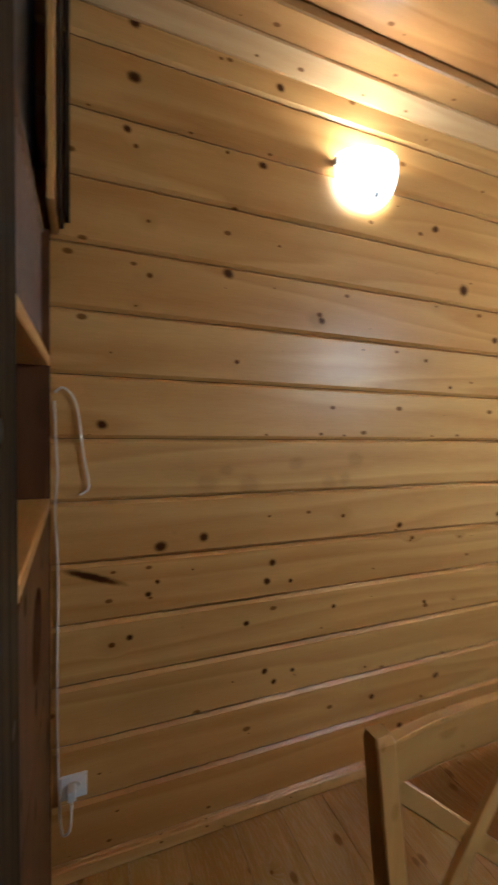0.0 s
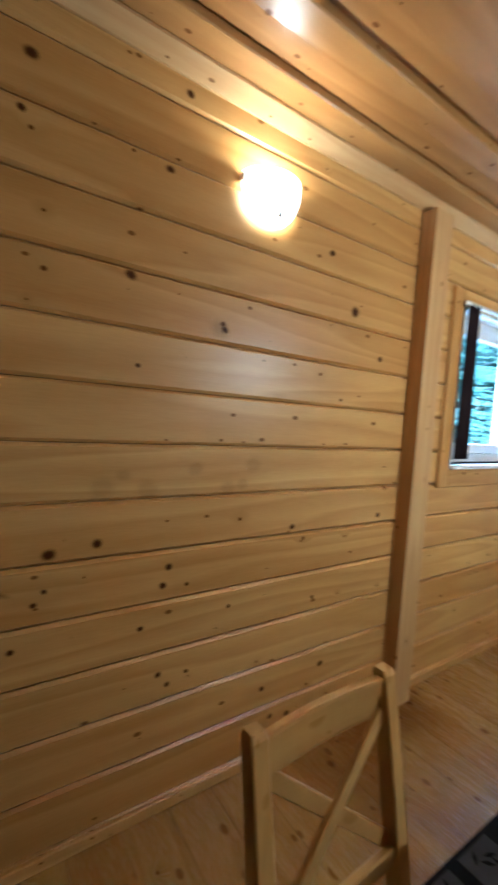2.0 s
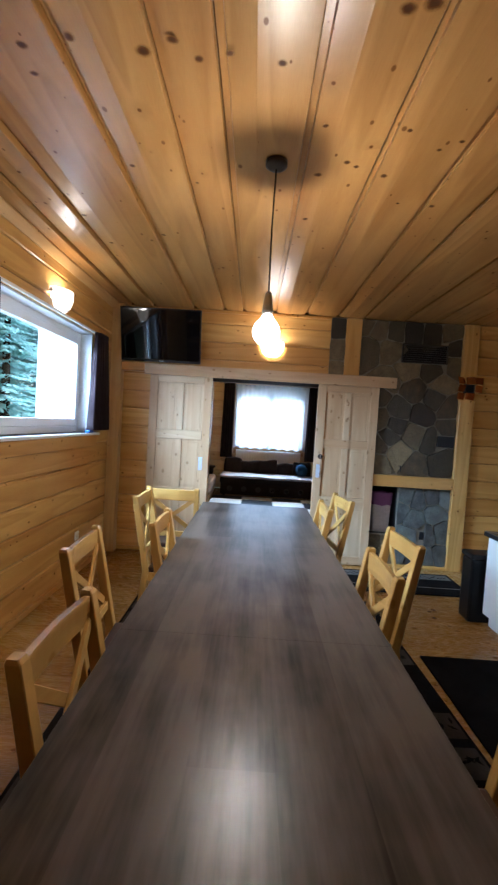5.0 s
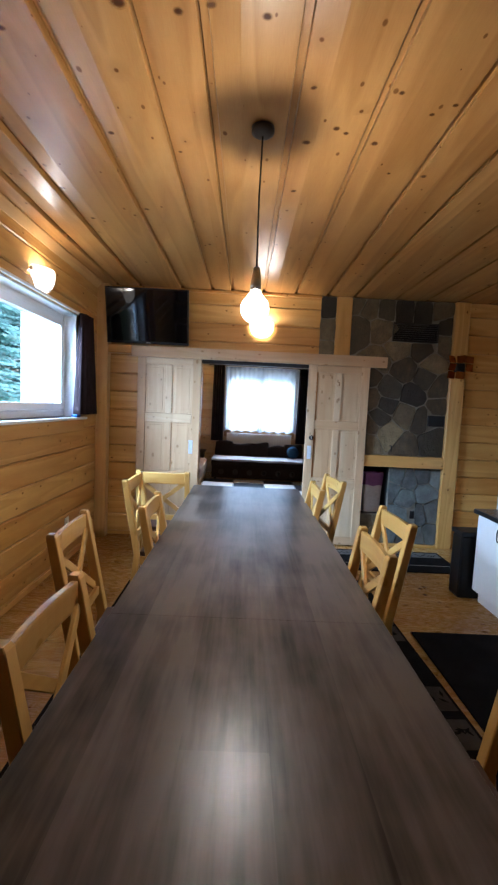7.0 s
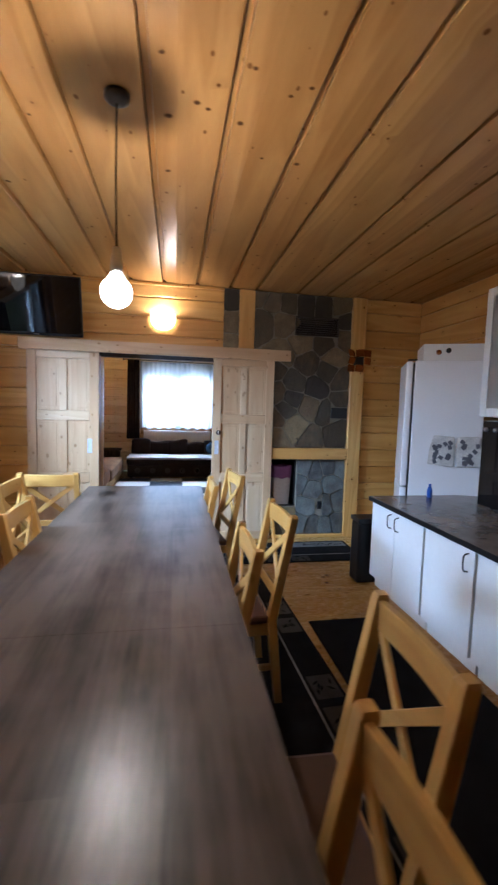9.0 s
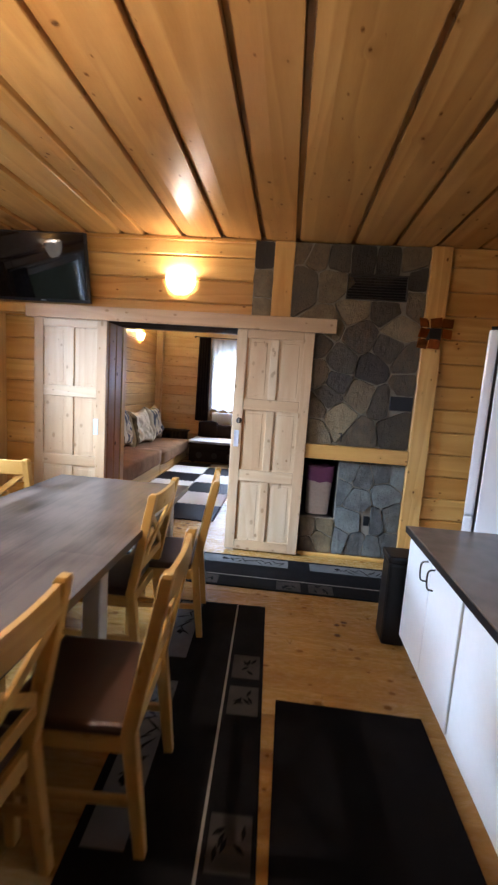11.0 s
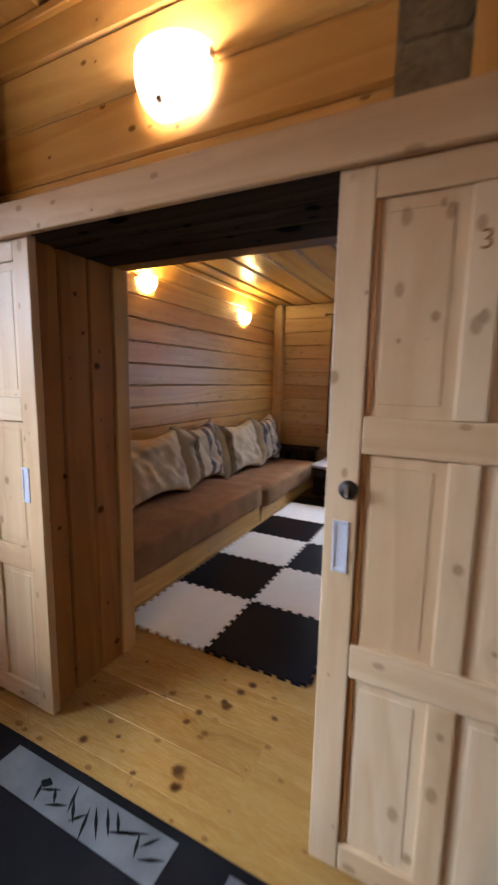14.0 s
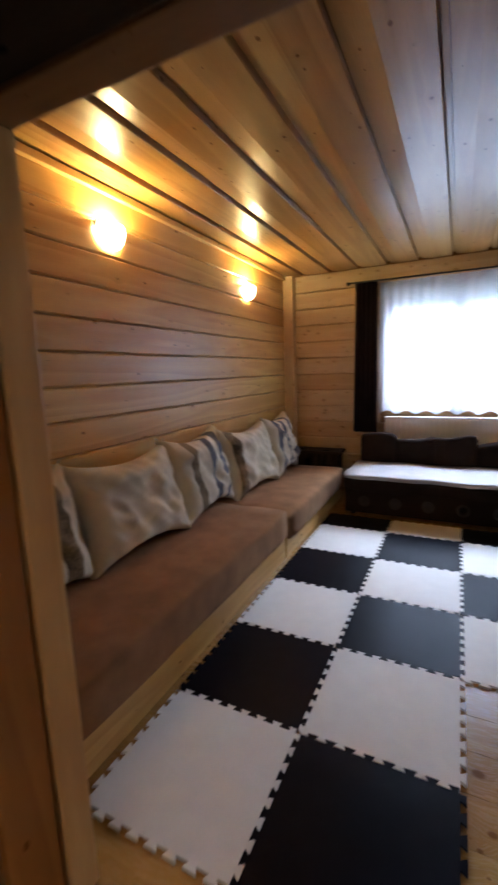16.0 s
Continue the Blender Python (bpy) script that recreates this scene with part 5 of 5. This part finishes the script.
curtain(c2, "cloth", "curtain", (0.90, FAR - 0.10), (1.15, FAR - 0.10), 0.74, 2.46, 5, 0.028, 3, 1.12)
c3 = thing("curtain", "long dark brown curtain hanging beside the far window", "curtain", "far window curtains")
curtain(c3, "cloth", "curtain", (2.86, FAR - 0.10), (3.12, FAR - 0.10), 0.74, 2.45, 5, 0.028, 4, 1.12)
net = thing("net_curtain", "sheer white net curtain with a scalloped hem", "curtain")
curtain(net, "cloth", "net", (1.17, FAR - 0.06), (2.87, FAR - 0.06), 0.98, 2.445, 16, 0.014, 5, 1.0, 0.02)
rad = thing("radiator", "white panel radiator under the far window", "radiator")
part("panel", bx(1.25, 2.75, FAR - 0.09, FAR - 0.03, 0.40, 0.93, 0.012), "pvc", rad)
for k in range(24):
    part("rib", bx(1.29 + 0.06 * k, 1.315 + 0.06 * k, FAR - 0.098, FAR - 0.0905, 0.43, 0.90, 0.003), "pvc", rad)
part("bracket", bx(1.5, 2.5, FAR - 0.03, FAR - 0.001, 0.6, 0.7, 0.002), "pvc", rad)


# ---- sitting room benches ----
def slab_cushion(x0, x1, y0, y1, z0, z1, sag, seed):
    """A soft covered mattress with rounded edges and slight sag."""
    bm = bmesh.new()
    box(bm, x0, x1, y0, y1, z0, z1)
    bmesh.ops.subdivide_edges(bm, edges=bm.edges, cuts=11, use_grid_fill=True)
    c = Vector(((x0 + x1) / 2, (y0 + y1) / 2, (z0 + z1) / 2))
    h = Vector(((x1 - x0) / 2, (y1 - y0) / 2, (z1 - z0) / 2))
    r = 0.045
    for v in bm.verts:
        q = v.co - c
        inner = Vector([max(-h[i] + r, min(h[i] - r, q[i])) for i in range(3)])
        o = q - inner
        if o.length > 1e-6:
            q = inner + o.normalized() * min(r, o.length)
        n = noise.noise(Vector((v.co.x * 3 + seed, v.co.y * 3, v.co.z * 3)))
        q.z += sag * n + (0.006 * noise.noise(v.co * 9))
        q.x += 0.008 * noise.noise(Vector((seed, v.co.y * 5, v.co.z * 6)))
        v.co = c + q
    for f in bm.faces:
        f.smooth = True
    return bm


def bench(label, y0, y1, zb, zt, seed):
    b = thing("sofa_bench", label, "sofa", "benches along the wall")
    part("front_board", bx(0.80, 0.825, y0, y1, 0.0, zb, 0.004), "pine_y", b)
    for y in (y0 + 0.001, y1 - 0.026):
        part("end_board", bx(0.03, 0.799, y, y + 0.025, 0.0, zb, 0.003), "pine_x", b)
    part("seat_board", bx(0.03, 0.82, y0, y1, zb + 0.001, zb + 0.018, 0.002), "pine_y", b)
    part("mattress", slab_cushion(0.035, 0.865, y0 + 0.005, y1 - 0.005, zb - 0.06, zt, 0.012, seed), "sofa_brown", b, "taupe velour mattress cover")
    return b


bench("built-in pine bench with a taupe covered mattress", 5.88, 8.06, 0.24, 0.425, 1)
bench("built-in pine bench with a taupe covered mattress, lower", 8.08, 9.86, 0.20, 0.375, 9)


def pillow(label, y, w, h, x, z, lean, turn, bands, seed):
    """A stuffed cushion with pinched corners; bands: stripes as separate strips of cloth."""
    p = thing("cushion", label, "cushion", "cushions on the benches", m=pose(x, y, z, 0, 0, turn) @ pose(0, 0, 0, 0, -lean, 0))
    rp = random.Random(seed)
    n = 34

    def surf(u, v, side):
        e = (1 - u ** 4) ** 0.5 * (1 - v ** 4) ** 0.5
        t = 0.12 * e ** 0.8
        ear = 1 + 0.09 * (abs(u) * abs(v)) ** 5
        pin = 1 - 0.23 * (1 - u * u) * abs(v) ** 3
        pin2 = 1 - 0.13 * (1 - v * v) * abs(u) ** 3
        wr = 0.034 * noise.noise(Vector((u * 3 + seed, v * 3, side))) + 0.020 * noise.noise(Vector((u * 6 + v * 4 + seed, v * 2 - u, side))) + 0.008 * noise.noise(Vector((u * 4 - v * 9, v * 3 + seed, side)))
        return Vector((side * (t + 1.25 * wr * e), u * w / 2 * pin2 * ear, h / 2 + v * h / 2 * pin * ear))

    def cloth_piece(u0, u1):
        bm = bmesh.new()
        m2 = max(2, int(n * (u1 - u0) / 2))
        g = {}
        for s in (1, -1):
            for i in range(m2 + 1):
                for j in range(n + 1):
                    g[s, i, j] = bm.verts.new(surf(u0 + (u1 - u0) * i / m2, -1 + 2 * j / n, s))
            for i in range(m2):
                for j in range(n):
                    bm.faces.new((g[s, i, j], g[s, i + 1, j], g[s, i + 1, j + 1], g[s, i, j + 1])).smooth = True
        bmesh.ops.remove_doubles(bm, verts=bm.verts, dist=1e-4)
        return bm
    cuts = [-1.0] + [b for band in bands for b in band[:2]] + [1.0]
    cuts = sorted(set(cuts))
    for a, b in zip(cuts, cuts[1:]):
        mt = next((band[2] for band in bands if abs(band[0] - a) < 1e-6), "pillow")
        part("cover" if mt == "pillow" else "stripe", cloth_piece(a, b), mt, p)
    return p


BANDS = [(-0.62, -0.40, "ochre"), (0.05, 0.22, "stripe"), (0.48, 0.70, "stripe")]
pillow("cream linen cushion with a dark printed band", 6.27, 0.74, 0.64, 0.31, 0.42, 15, 8, [(-0.2, 0.0, "stripe"), (0.3, 0.62, "ochre")], 1)
pillow("plain cream linen cushion, slouched", 7.02, 0.84, 0.64, 0.32, 0.42, 18, -3, [], 2)
pillow("cream linen cushion with grey stripes", 7.80, 0.80, 0.65, 0.30, 0.42, 15, 4, BANDS, 3)
pillow("plain cream linen cushion", 8.68, 0.84, 0.65, 0.31, 0.37, 16, -2, [(-0.95, -0.7, "ochre")], 4)
pillow("cream linen cushion with grey stripes", 9.44, 0.72, 0.66, 0.30, 0.37, 13, 4, [(-0.75, -0.5, "stripe"), (-0.2, 0.0, "stripe"), (0.35, 0.55, "stripe")], 5)
side = thing("corner_table", "small dark brown corner table between the benches", "table")
part("top", bx(0.14, 0.80, 9.90, FAR - 0.12, 0.50, 0.53, 0.006), "old_x", side)
part("body", bx(0.18, 0.76, 9.93, FAR - 0.13, 0.0, 0.499, 0.004), "old_z", side)
back = thing("sofa", "dark brown patterned sofa bed under the window, draped with white", "sofa")
part("base", bx(1.0, 3.0, 9.30, 10.12, 0.03, 0.29, 0.02), "sofa_dark", back)
for x in (1.05, 2.9):
    for y in (9.35, 10.0):
        part("foot", bx(x, x + 0.05, y, y + 0.05, 0.0, 0.029, 0), "black", back)
part("mattress", slab_cushion(0.98, 3.02, 9.26, 10.08, 0.26, 0.40, 0.01, 3), "sofa_dark", back)
part("backrest", slab_cushion(1.0, 3.0, 10.08, 10.17, 0.30, 0.62, 0.03, 14), "sofa_dark", back)
for k, (x0, x1, top) in enumerate(((1.02, 1.42, 0.76), (1.40, 1.83, 0.70), (1.80, 2.22, 0.74), (2.20, 2.60, 0.68), (2.58, 2.98, 0.75))):
    part("back_cushion", slab_cushion(x0, x1, 9.96 + 0.015 * (k % 2), 10.10, 0.41, top, 0.06, 31 + k), "sofa_dark", back, "black shaggy back cushion")
for k in range(6):
    part("ring_print", lathe([(0.035, 0.0), (0.06, 0.0), (0.06, 0.002), (0.035, 0.002), (0.035, 0.0)], 20, pose(1.2 + 0.3 * k, 9.298, 0.16, 90)), "rug_brown", back)
solid("bed_cover", slab_cushion(0.99, 3.0, 9.24, 9.98, 0.385, 0.435, 0.012, 21), "blanket", "white cover spread over the sofa bed", "blanket")
solid("cushion", lathe([(0.0, -0.07), (0.10, -0.06), (0.14, 0.0), (0.10, 0.06), (0.0, 0.07)], 20, pose(2.75, 9.80, 0.575, 70, 0, 10)), "teal", "round dark blue cushion on the sofa bed", "cushion")


# ---- foam play mats ----
def tooth_line(a, b):
    """Points from a to b (1D) with the dovetail offsets."""
    out = []
    n = 8
    step = (b - a) / n
    for k in range(n):
        s = a + k * step
        out += [(s + 0.10 * step, -0.010), (s + 0.45 * step + 0.006, -0.010), (s + 0.45 * step - 0.006, 0.010), (s + 0.95 * step + 0.006, 0.010), (s + 0.95 * step - 0.006, -0.010)]
    return [(max(a + 0.012, min(b - 0.012, s)), o) for s, o in out]


XS = [0.875, 1.480, 2.090, 2.695, 3.30, 3.90]
YS = [5.94, 6.54, 7.137, 7.73, 8.31, 8.90, 9.24]


def foam_mat(i, k, white):
    x0, x1, y0, y1 = XS[i], XS[i + 1], YS[k], YS[k + 1]
    ring = [(s, y0 + o) for s, o in tooth_line(x0, x1)] + [(x1 + o, s) for s, o in tooth_line(y0, y1)]
    ring += [(s, y1 + o) for s, o in reversed(tooth_line(x0, x1))] + [(x0 + o, s) for s, o in reversed(tooth_line(y0, y1))]
    clean = []
    for p in ring:
        if not clean or math.dist(p, clean[-1]) > 0.002:
            clean.append(p)
    cx, cy = (x0 + x1) / 2, (y0 + y1) / 2
    bm = bmesh.new()
    g = 0.0009
    shr = [(x + (g if x < cx else -g), y + (g if y < cy else -g)) for x, y in clean]
    lo = [bm.verts.new((x, y, 0.0005)) for x, y in shr]
    hi = [bm.verts.new((x, y, 0.011)) for x, y in shr]
    tp = [bm.verts.new((x + (0.0015 if x < cx else -0.0015), y + (0.0015 if y < cy else -0.0015), 0.0125)) for x, y in shr]
    n = len(shr)
    for a, b in ((lo, hi), (hi, tp)):
        for j in range(n):
            bm.faces.new((a[j], a[(j + 1) % n], b[(j + 1) % n], b[j]))
    bm.faces.new(tp)
    bm.faces.new(lo[::-1])
    return solid("foam_mat", bm, "mat_white" if white else "mat_black", "white interlocking foam floor mat" if white else "black interlocking foam floor mat", "floor mat", "foam mats on the floor")


for k in range(len(YS) - 1):
    for i in range(len(XS) - 1):
        if i >= 2 and k < 2:
            continue
        foam_mat(i, k, (i + k) % 2 == 0)

# ---- shelving beside the start ----
shelf = thing("bookcase", "tall dark-stained wooden shelving with a half-empty interior", "shelf")
SY = 0.385
part("front_post", bx(0.74, 1.16, SY - 0.03, SY, 0.0, 2.79, 0.003), "brushed", shelf, "wide weathered dark plank")
part("side_panel", bx(0.02, 0.045, -0.05, SY - 0.002, 0.0, 2.05, 0.003), "red_z", shelf)
part("side_panel", bx(0.742, 0.77, -0.05, SY - 0.032, 0.0, 2.79, 0.003), "red_z", shelf)
part("back_panel", bx(0.02, 1.16, -0.08, -0.052, 0.0, 2.79, 0.002), "red_z", shelf)
for z in (1.66, 1.24):
    part("shelf_board", bx(0.046, 0.741, -0.05, SY - 0.001, z, z + 0.03, 0.003), "pine_x", shelf)


# added black sheet standing in for the shade inside the upper compartment
part("upper_door", bx(0.06, 0.738, SY - 0.055, SY - 0.034, 2.06, 2.785, 0.003), "black", shelf, "added black sheet across the dark upper compartment")


def pierced_board(x0, x1, y0, y1, z0, z1, cx, cz, r, n=32):
    """An upright board with a round hole through it."""
    bm = bmesh.new()
    rings = []
    for y in (y0, y1):
        inner, outer = [], []
        for k in range(n):
            c, s = math.cos(2 * math.pi * (k + 0.5) / n), math.sin(2 * math.pi * (k + 0.5) / n)
            far = min(((x1 if c > 0 else x0) - cx) / c, ((z1 if s > 0 else z0) - cz) / s)
            inner.append(bm.verts.new((cx + r * c, y, cz + r * s)))
            outer.append(bm.verts.new((cx + far * c, y, cz + far * s)))
        rings.append((inner, outer))
    (ia, oa), (ib, ob) = rings
    for k in range(n):
        j = (k + 1) % n
        for a, b in ((ia, oa), (ib, ob), (ia, ib), (oa, ob)):
            bm.faces.new((a[k], a[j], b[j], b[k]))
    return bm


part("front_panel", bx(0.046, 0.741, SY - 0.03, SY - 0.004, 0.0, 0.80, 0.003), "red_z", shelf, "reddish knotty lower board")
part("front_panel", pierced_board(0.046, 0.741, SY - 0.03, SY - 0.004, 0.802, 1.235, 0.42, 1.04, 0.10), "red_z", shelf, "reddish board with a round dark hole")
for k, (y0, y1) in enumerate(((0.387, 0.405), (0.409, 0.42), (0.424, 0.436))):
    part("upper_trim", bx(0.003, 0.05 + 0.09 * (2 - k), y0, y1, 2.05 + 0.02 * k, 2.74, 0.003), ("pine_z", "old_z", "old_z")[k], shelf)
basket = thing("basket", "brown woven wicker basket on the shelf", "basket")
bm = bmesh.new()
for k in range(9):
    z = 1.70 + 0.035 * k
    s = 0.88 + 0.012 * k
    for a, b in (((0.16, 0.02), (0.66, 0.02)), ((0.66, 0.02), (0.66, 0.36)), ((0.66, 0.36), (0.16, 0.36)), ((0.16, 0.36), (0.16, 0.02))):
        beam(bm, (a[0], a[1], z), (b[0], b[1], z), 0.014, 0.024, 0.006)
part("weave", bm, "wicker", basket)
for k in range(11):
    x = 0.17 + 0.048 * k
    part("stake", bx(x, x + 0.012, 0.348, 0.372, 1.69, 2.0, 0.004), "wicker", basket)
for k in range(7):
    part("stake", bx(0.652, 0.676, 0.03 + 0.05 * k, 0.042 + 0.05 * k, 1.69, 2.0, 0.004), "wicker", basket)
part("rim", tube([(0.67, 0.01, 2.005), (0.67, 0.37, 2.005)], 0.012), "wicker", basket)
part("rim", tube([(0.15, 0.365, 2.005), (0.67, 0.365, 2.005)], 0.012), "wicker", basket)


plank_knots = [(0.99, 1.70, 0.09), (0.88, 1.50, 0.035), (0.80, 1.10, 0.03), (0.95, 0.72, 0.06)]
for spot in plank_knots:
    knots(shelf, [spot], lambda u, v: (u, SY + 0.0012, v), 4, "knot_black")


def socket(name, label, y, z, s=0.041):
    p = thing(name, label, "socket", "wall sockets")
    part("plate", bx(0.0005, 0.011, y - s, y + s, z - s, z + s, 0.004), "pvc", p)
    part("well", lathe([(0.0, 0.0), (0.021, 0.0), (0.021, 0.002), (0.0, 0.002)], 20, pose(0.011, y, z, 0, 90, 0)), "cord", p)
    return p


socket("wall_socket", "white wall socket with a plug in it", 0.448, 0.318)
socket("wall_socket", "small white wall socket low on the boards", 4.465, 0.374)
plug = thing("power_cord", "thin white power cord running down to a plug", "cord")
part("plug", bx(0.0125, 0.05, 0.430, 0.456, 0.30, 0.336, 0.006), "pvc", plug)
part("cable", tube(arc([(0.045, 0.443, 0.30), (0.055, 0.438, 0.22), (0.04, 0.415, 0.20), (0.012, 0.405, 0.30), (0.008, 0.400, 0.60), (0.008, 0.402, 1.05), (0.012, 0.395, 1.22), (0.022, 0.402, 1.34), (0.012, 0.398, 1.42), (0.01, 0.393, 1.56)]), 0.0035), "cord", plug)
part("cable", tube(arc([(0.01, 0.393, 1.585), (0.014, 0.42, 1.60), (0.012, 0.455, 1.55), (0.012, 0.475, 1.40), (0.012, 0.49, 1.31), (0.012, 0.487, 1.285), (0.012, 0.465, 1.27)]), 0.0035), "cord", plug)
solid("gadget", bx(-0.02, 0.035, 4.60, 4.70, 1.3605, 1.385, 0.008), "blue", "small blue and black gadget on the window sill", "gadget")

# ---- outdoors ----
ground = bmesh.new()
for a, b in (((-400, -400), (400, 400)),):
    v = [ground.verts.new((x, y, -0.25)) for x, y in ((a[0], a[1]), (b[0], a[1]), (b[0], b[1]), (a[0], b[1]))]
    ground.faces.new(v)
solid("ground", ground, "grass", "rough meadow outside the house", "ground", kind="structure")
solid("wall_projection", bx(-1.02, -0.245, 5.56, 7.5, -0.3, 4.5, 0.01), "plaster", "white rendered projecting wall of the house", "wall", kind="structure")


def spruce(x, y, h, seed):
    t = thing("spruce", "tall blue-green spruce standing outside the window", "tree", "spruces outside")
    rt = random.Random(seed)
    part("trunk", lathe([(0.0, -0.25), (0.02 * h, -0.25), (0.012 * h, h * 0.4), (0.002, h)], 10, pose(x, y, 0)), "old_z", t)
    verts, faces = [], []
    z = 0.0
    while z < h * 0.97:
        reach = 0.24 * h * (1 - z / h) ** 0.85 + 0.08
        for _ in range(13):
            a, r = rt.uniform(0, 6.283), reach * rt.uniform(0.7, 1.1)
            zz = z + rt.uniform(-0.1, 0.1)
            for s in range(12):
                f = (s + 0.6) / 12
                w = 0.085 * r * (1.1 - f) + 0.025
                c = Vector((x + math.cos(a) * r * f, y + math.sin(a) * r * f, zz - 0.22 * r * f + 0.10 * r * f * f))
                for sg in (-1, 1):
                    b = a + sg * rt.uniform(0.5, 1.0)
                    tip = c + Vector((math.cos(b) * w * 2.1, math.sin(b) * w * 2.1, -w * rt.uniform(0.1, 1.0)))
                    sd = Vector((-math.sin(b), math.cos(b), rt.uniform(-1.3, 1.3))) * w * 0.4
                    i = len(verts)
                    verts += [c + sd * 0.4, c - sd * 0.4, (c + tip) / 2 - sd, tip, (c + tip) / 2 + sd]
                    faces.append((i, i + 1, i + 2, i + 3, i + 4))
        z += 0.038 * h * rt.uniform(0.8, 1.2)
    me = bpy.data.meshes.new("crown")
    me.from_pydata([tuple(v) for v in verts], [], faces)
    me.materials.append(MATS["needles"])
    new("crown", me).parent = t


for x, y, h, sd in ((-4.3, 10.4, 7.0, 1), (-5.7, 12.6, 9, 2), (-7.0, 11.2, 8, 3), (-4.9, 13.8, 10, 4), (-7.4, 14.8, 11, 5), (-8.8, 13.2, 10, 6), (-6.2, 17, 12, 7), (-9.5, 17, 13, 8), (-6.2, 8.4, 7, 9)):
    spruce(x, y, h, sd)
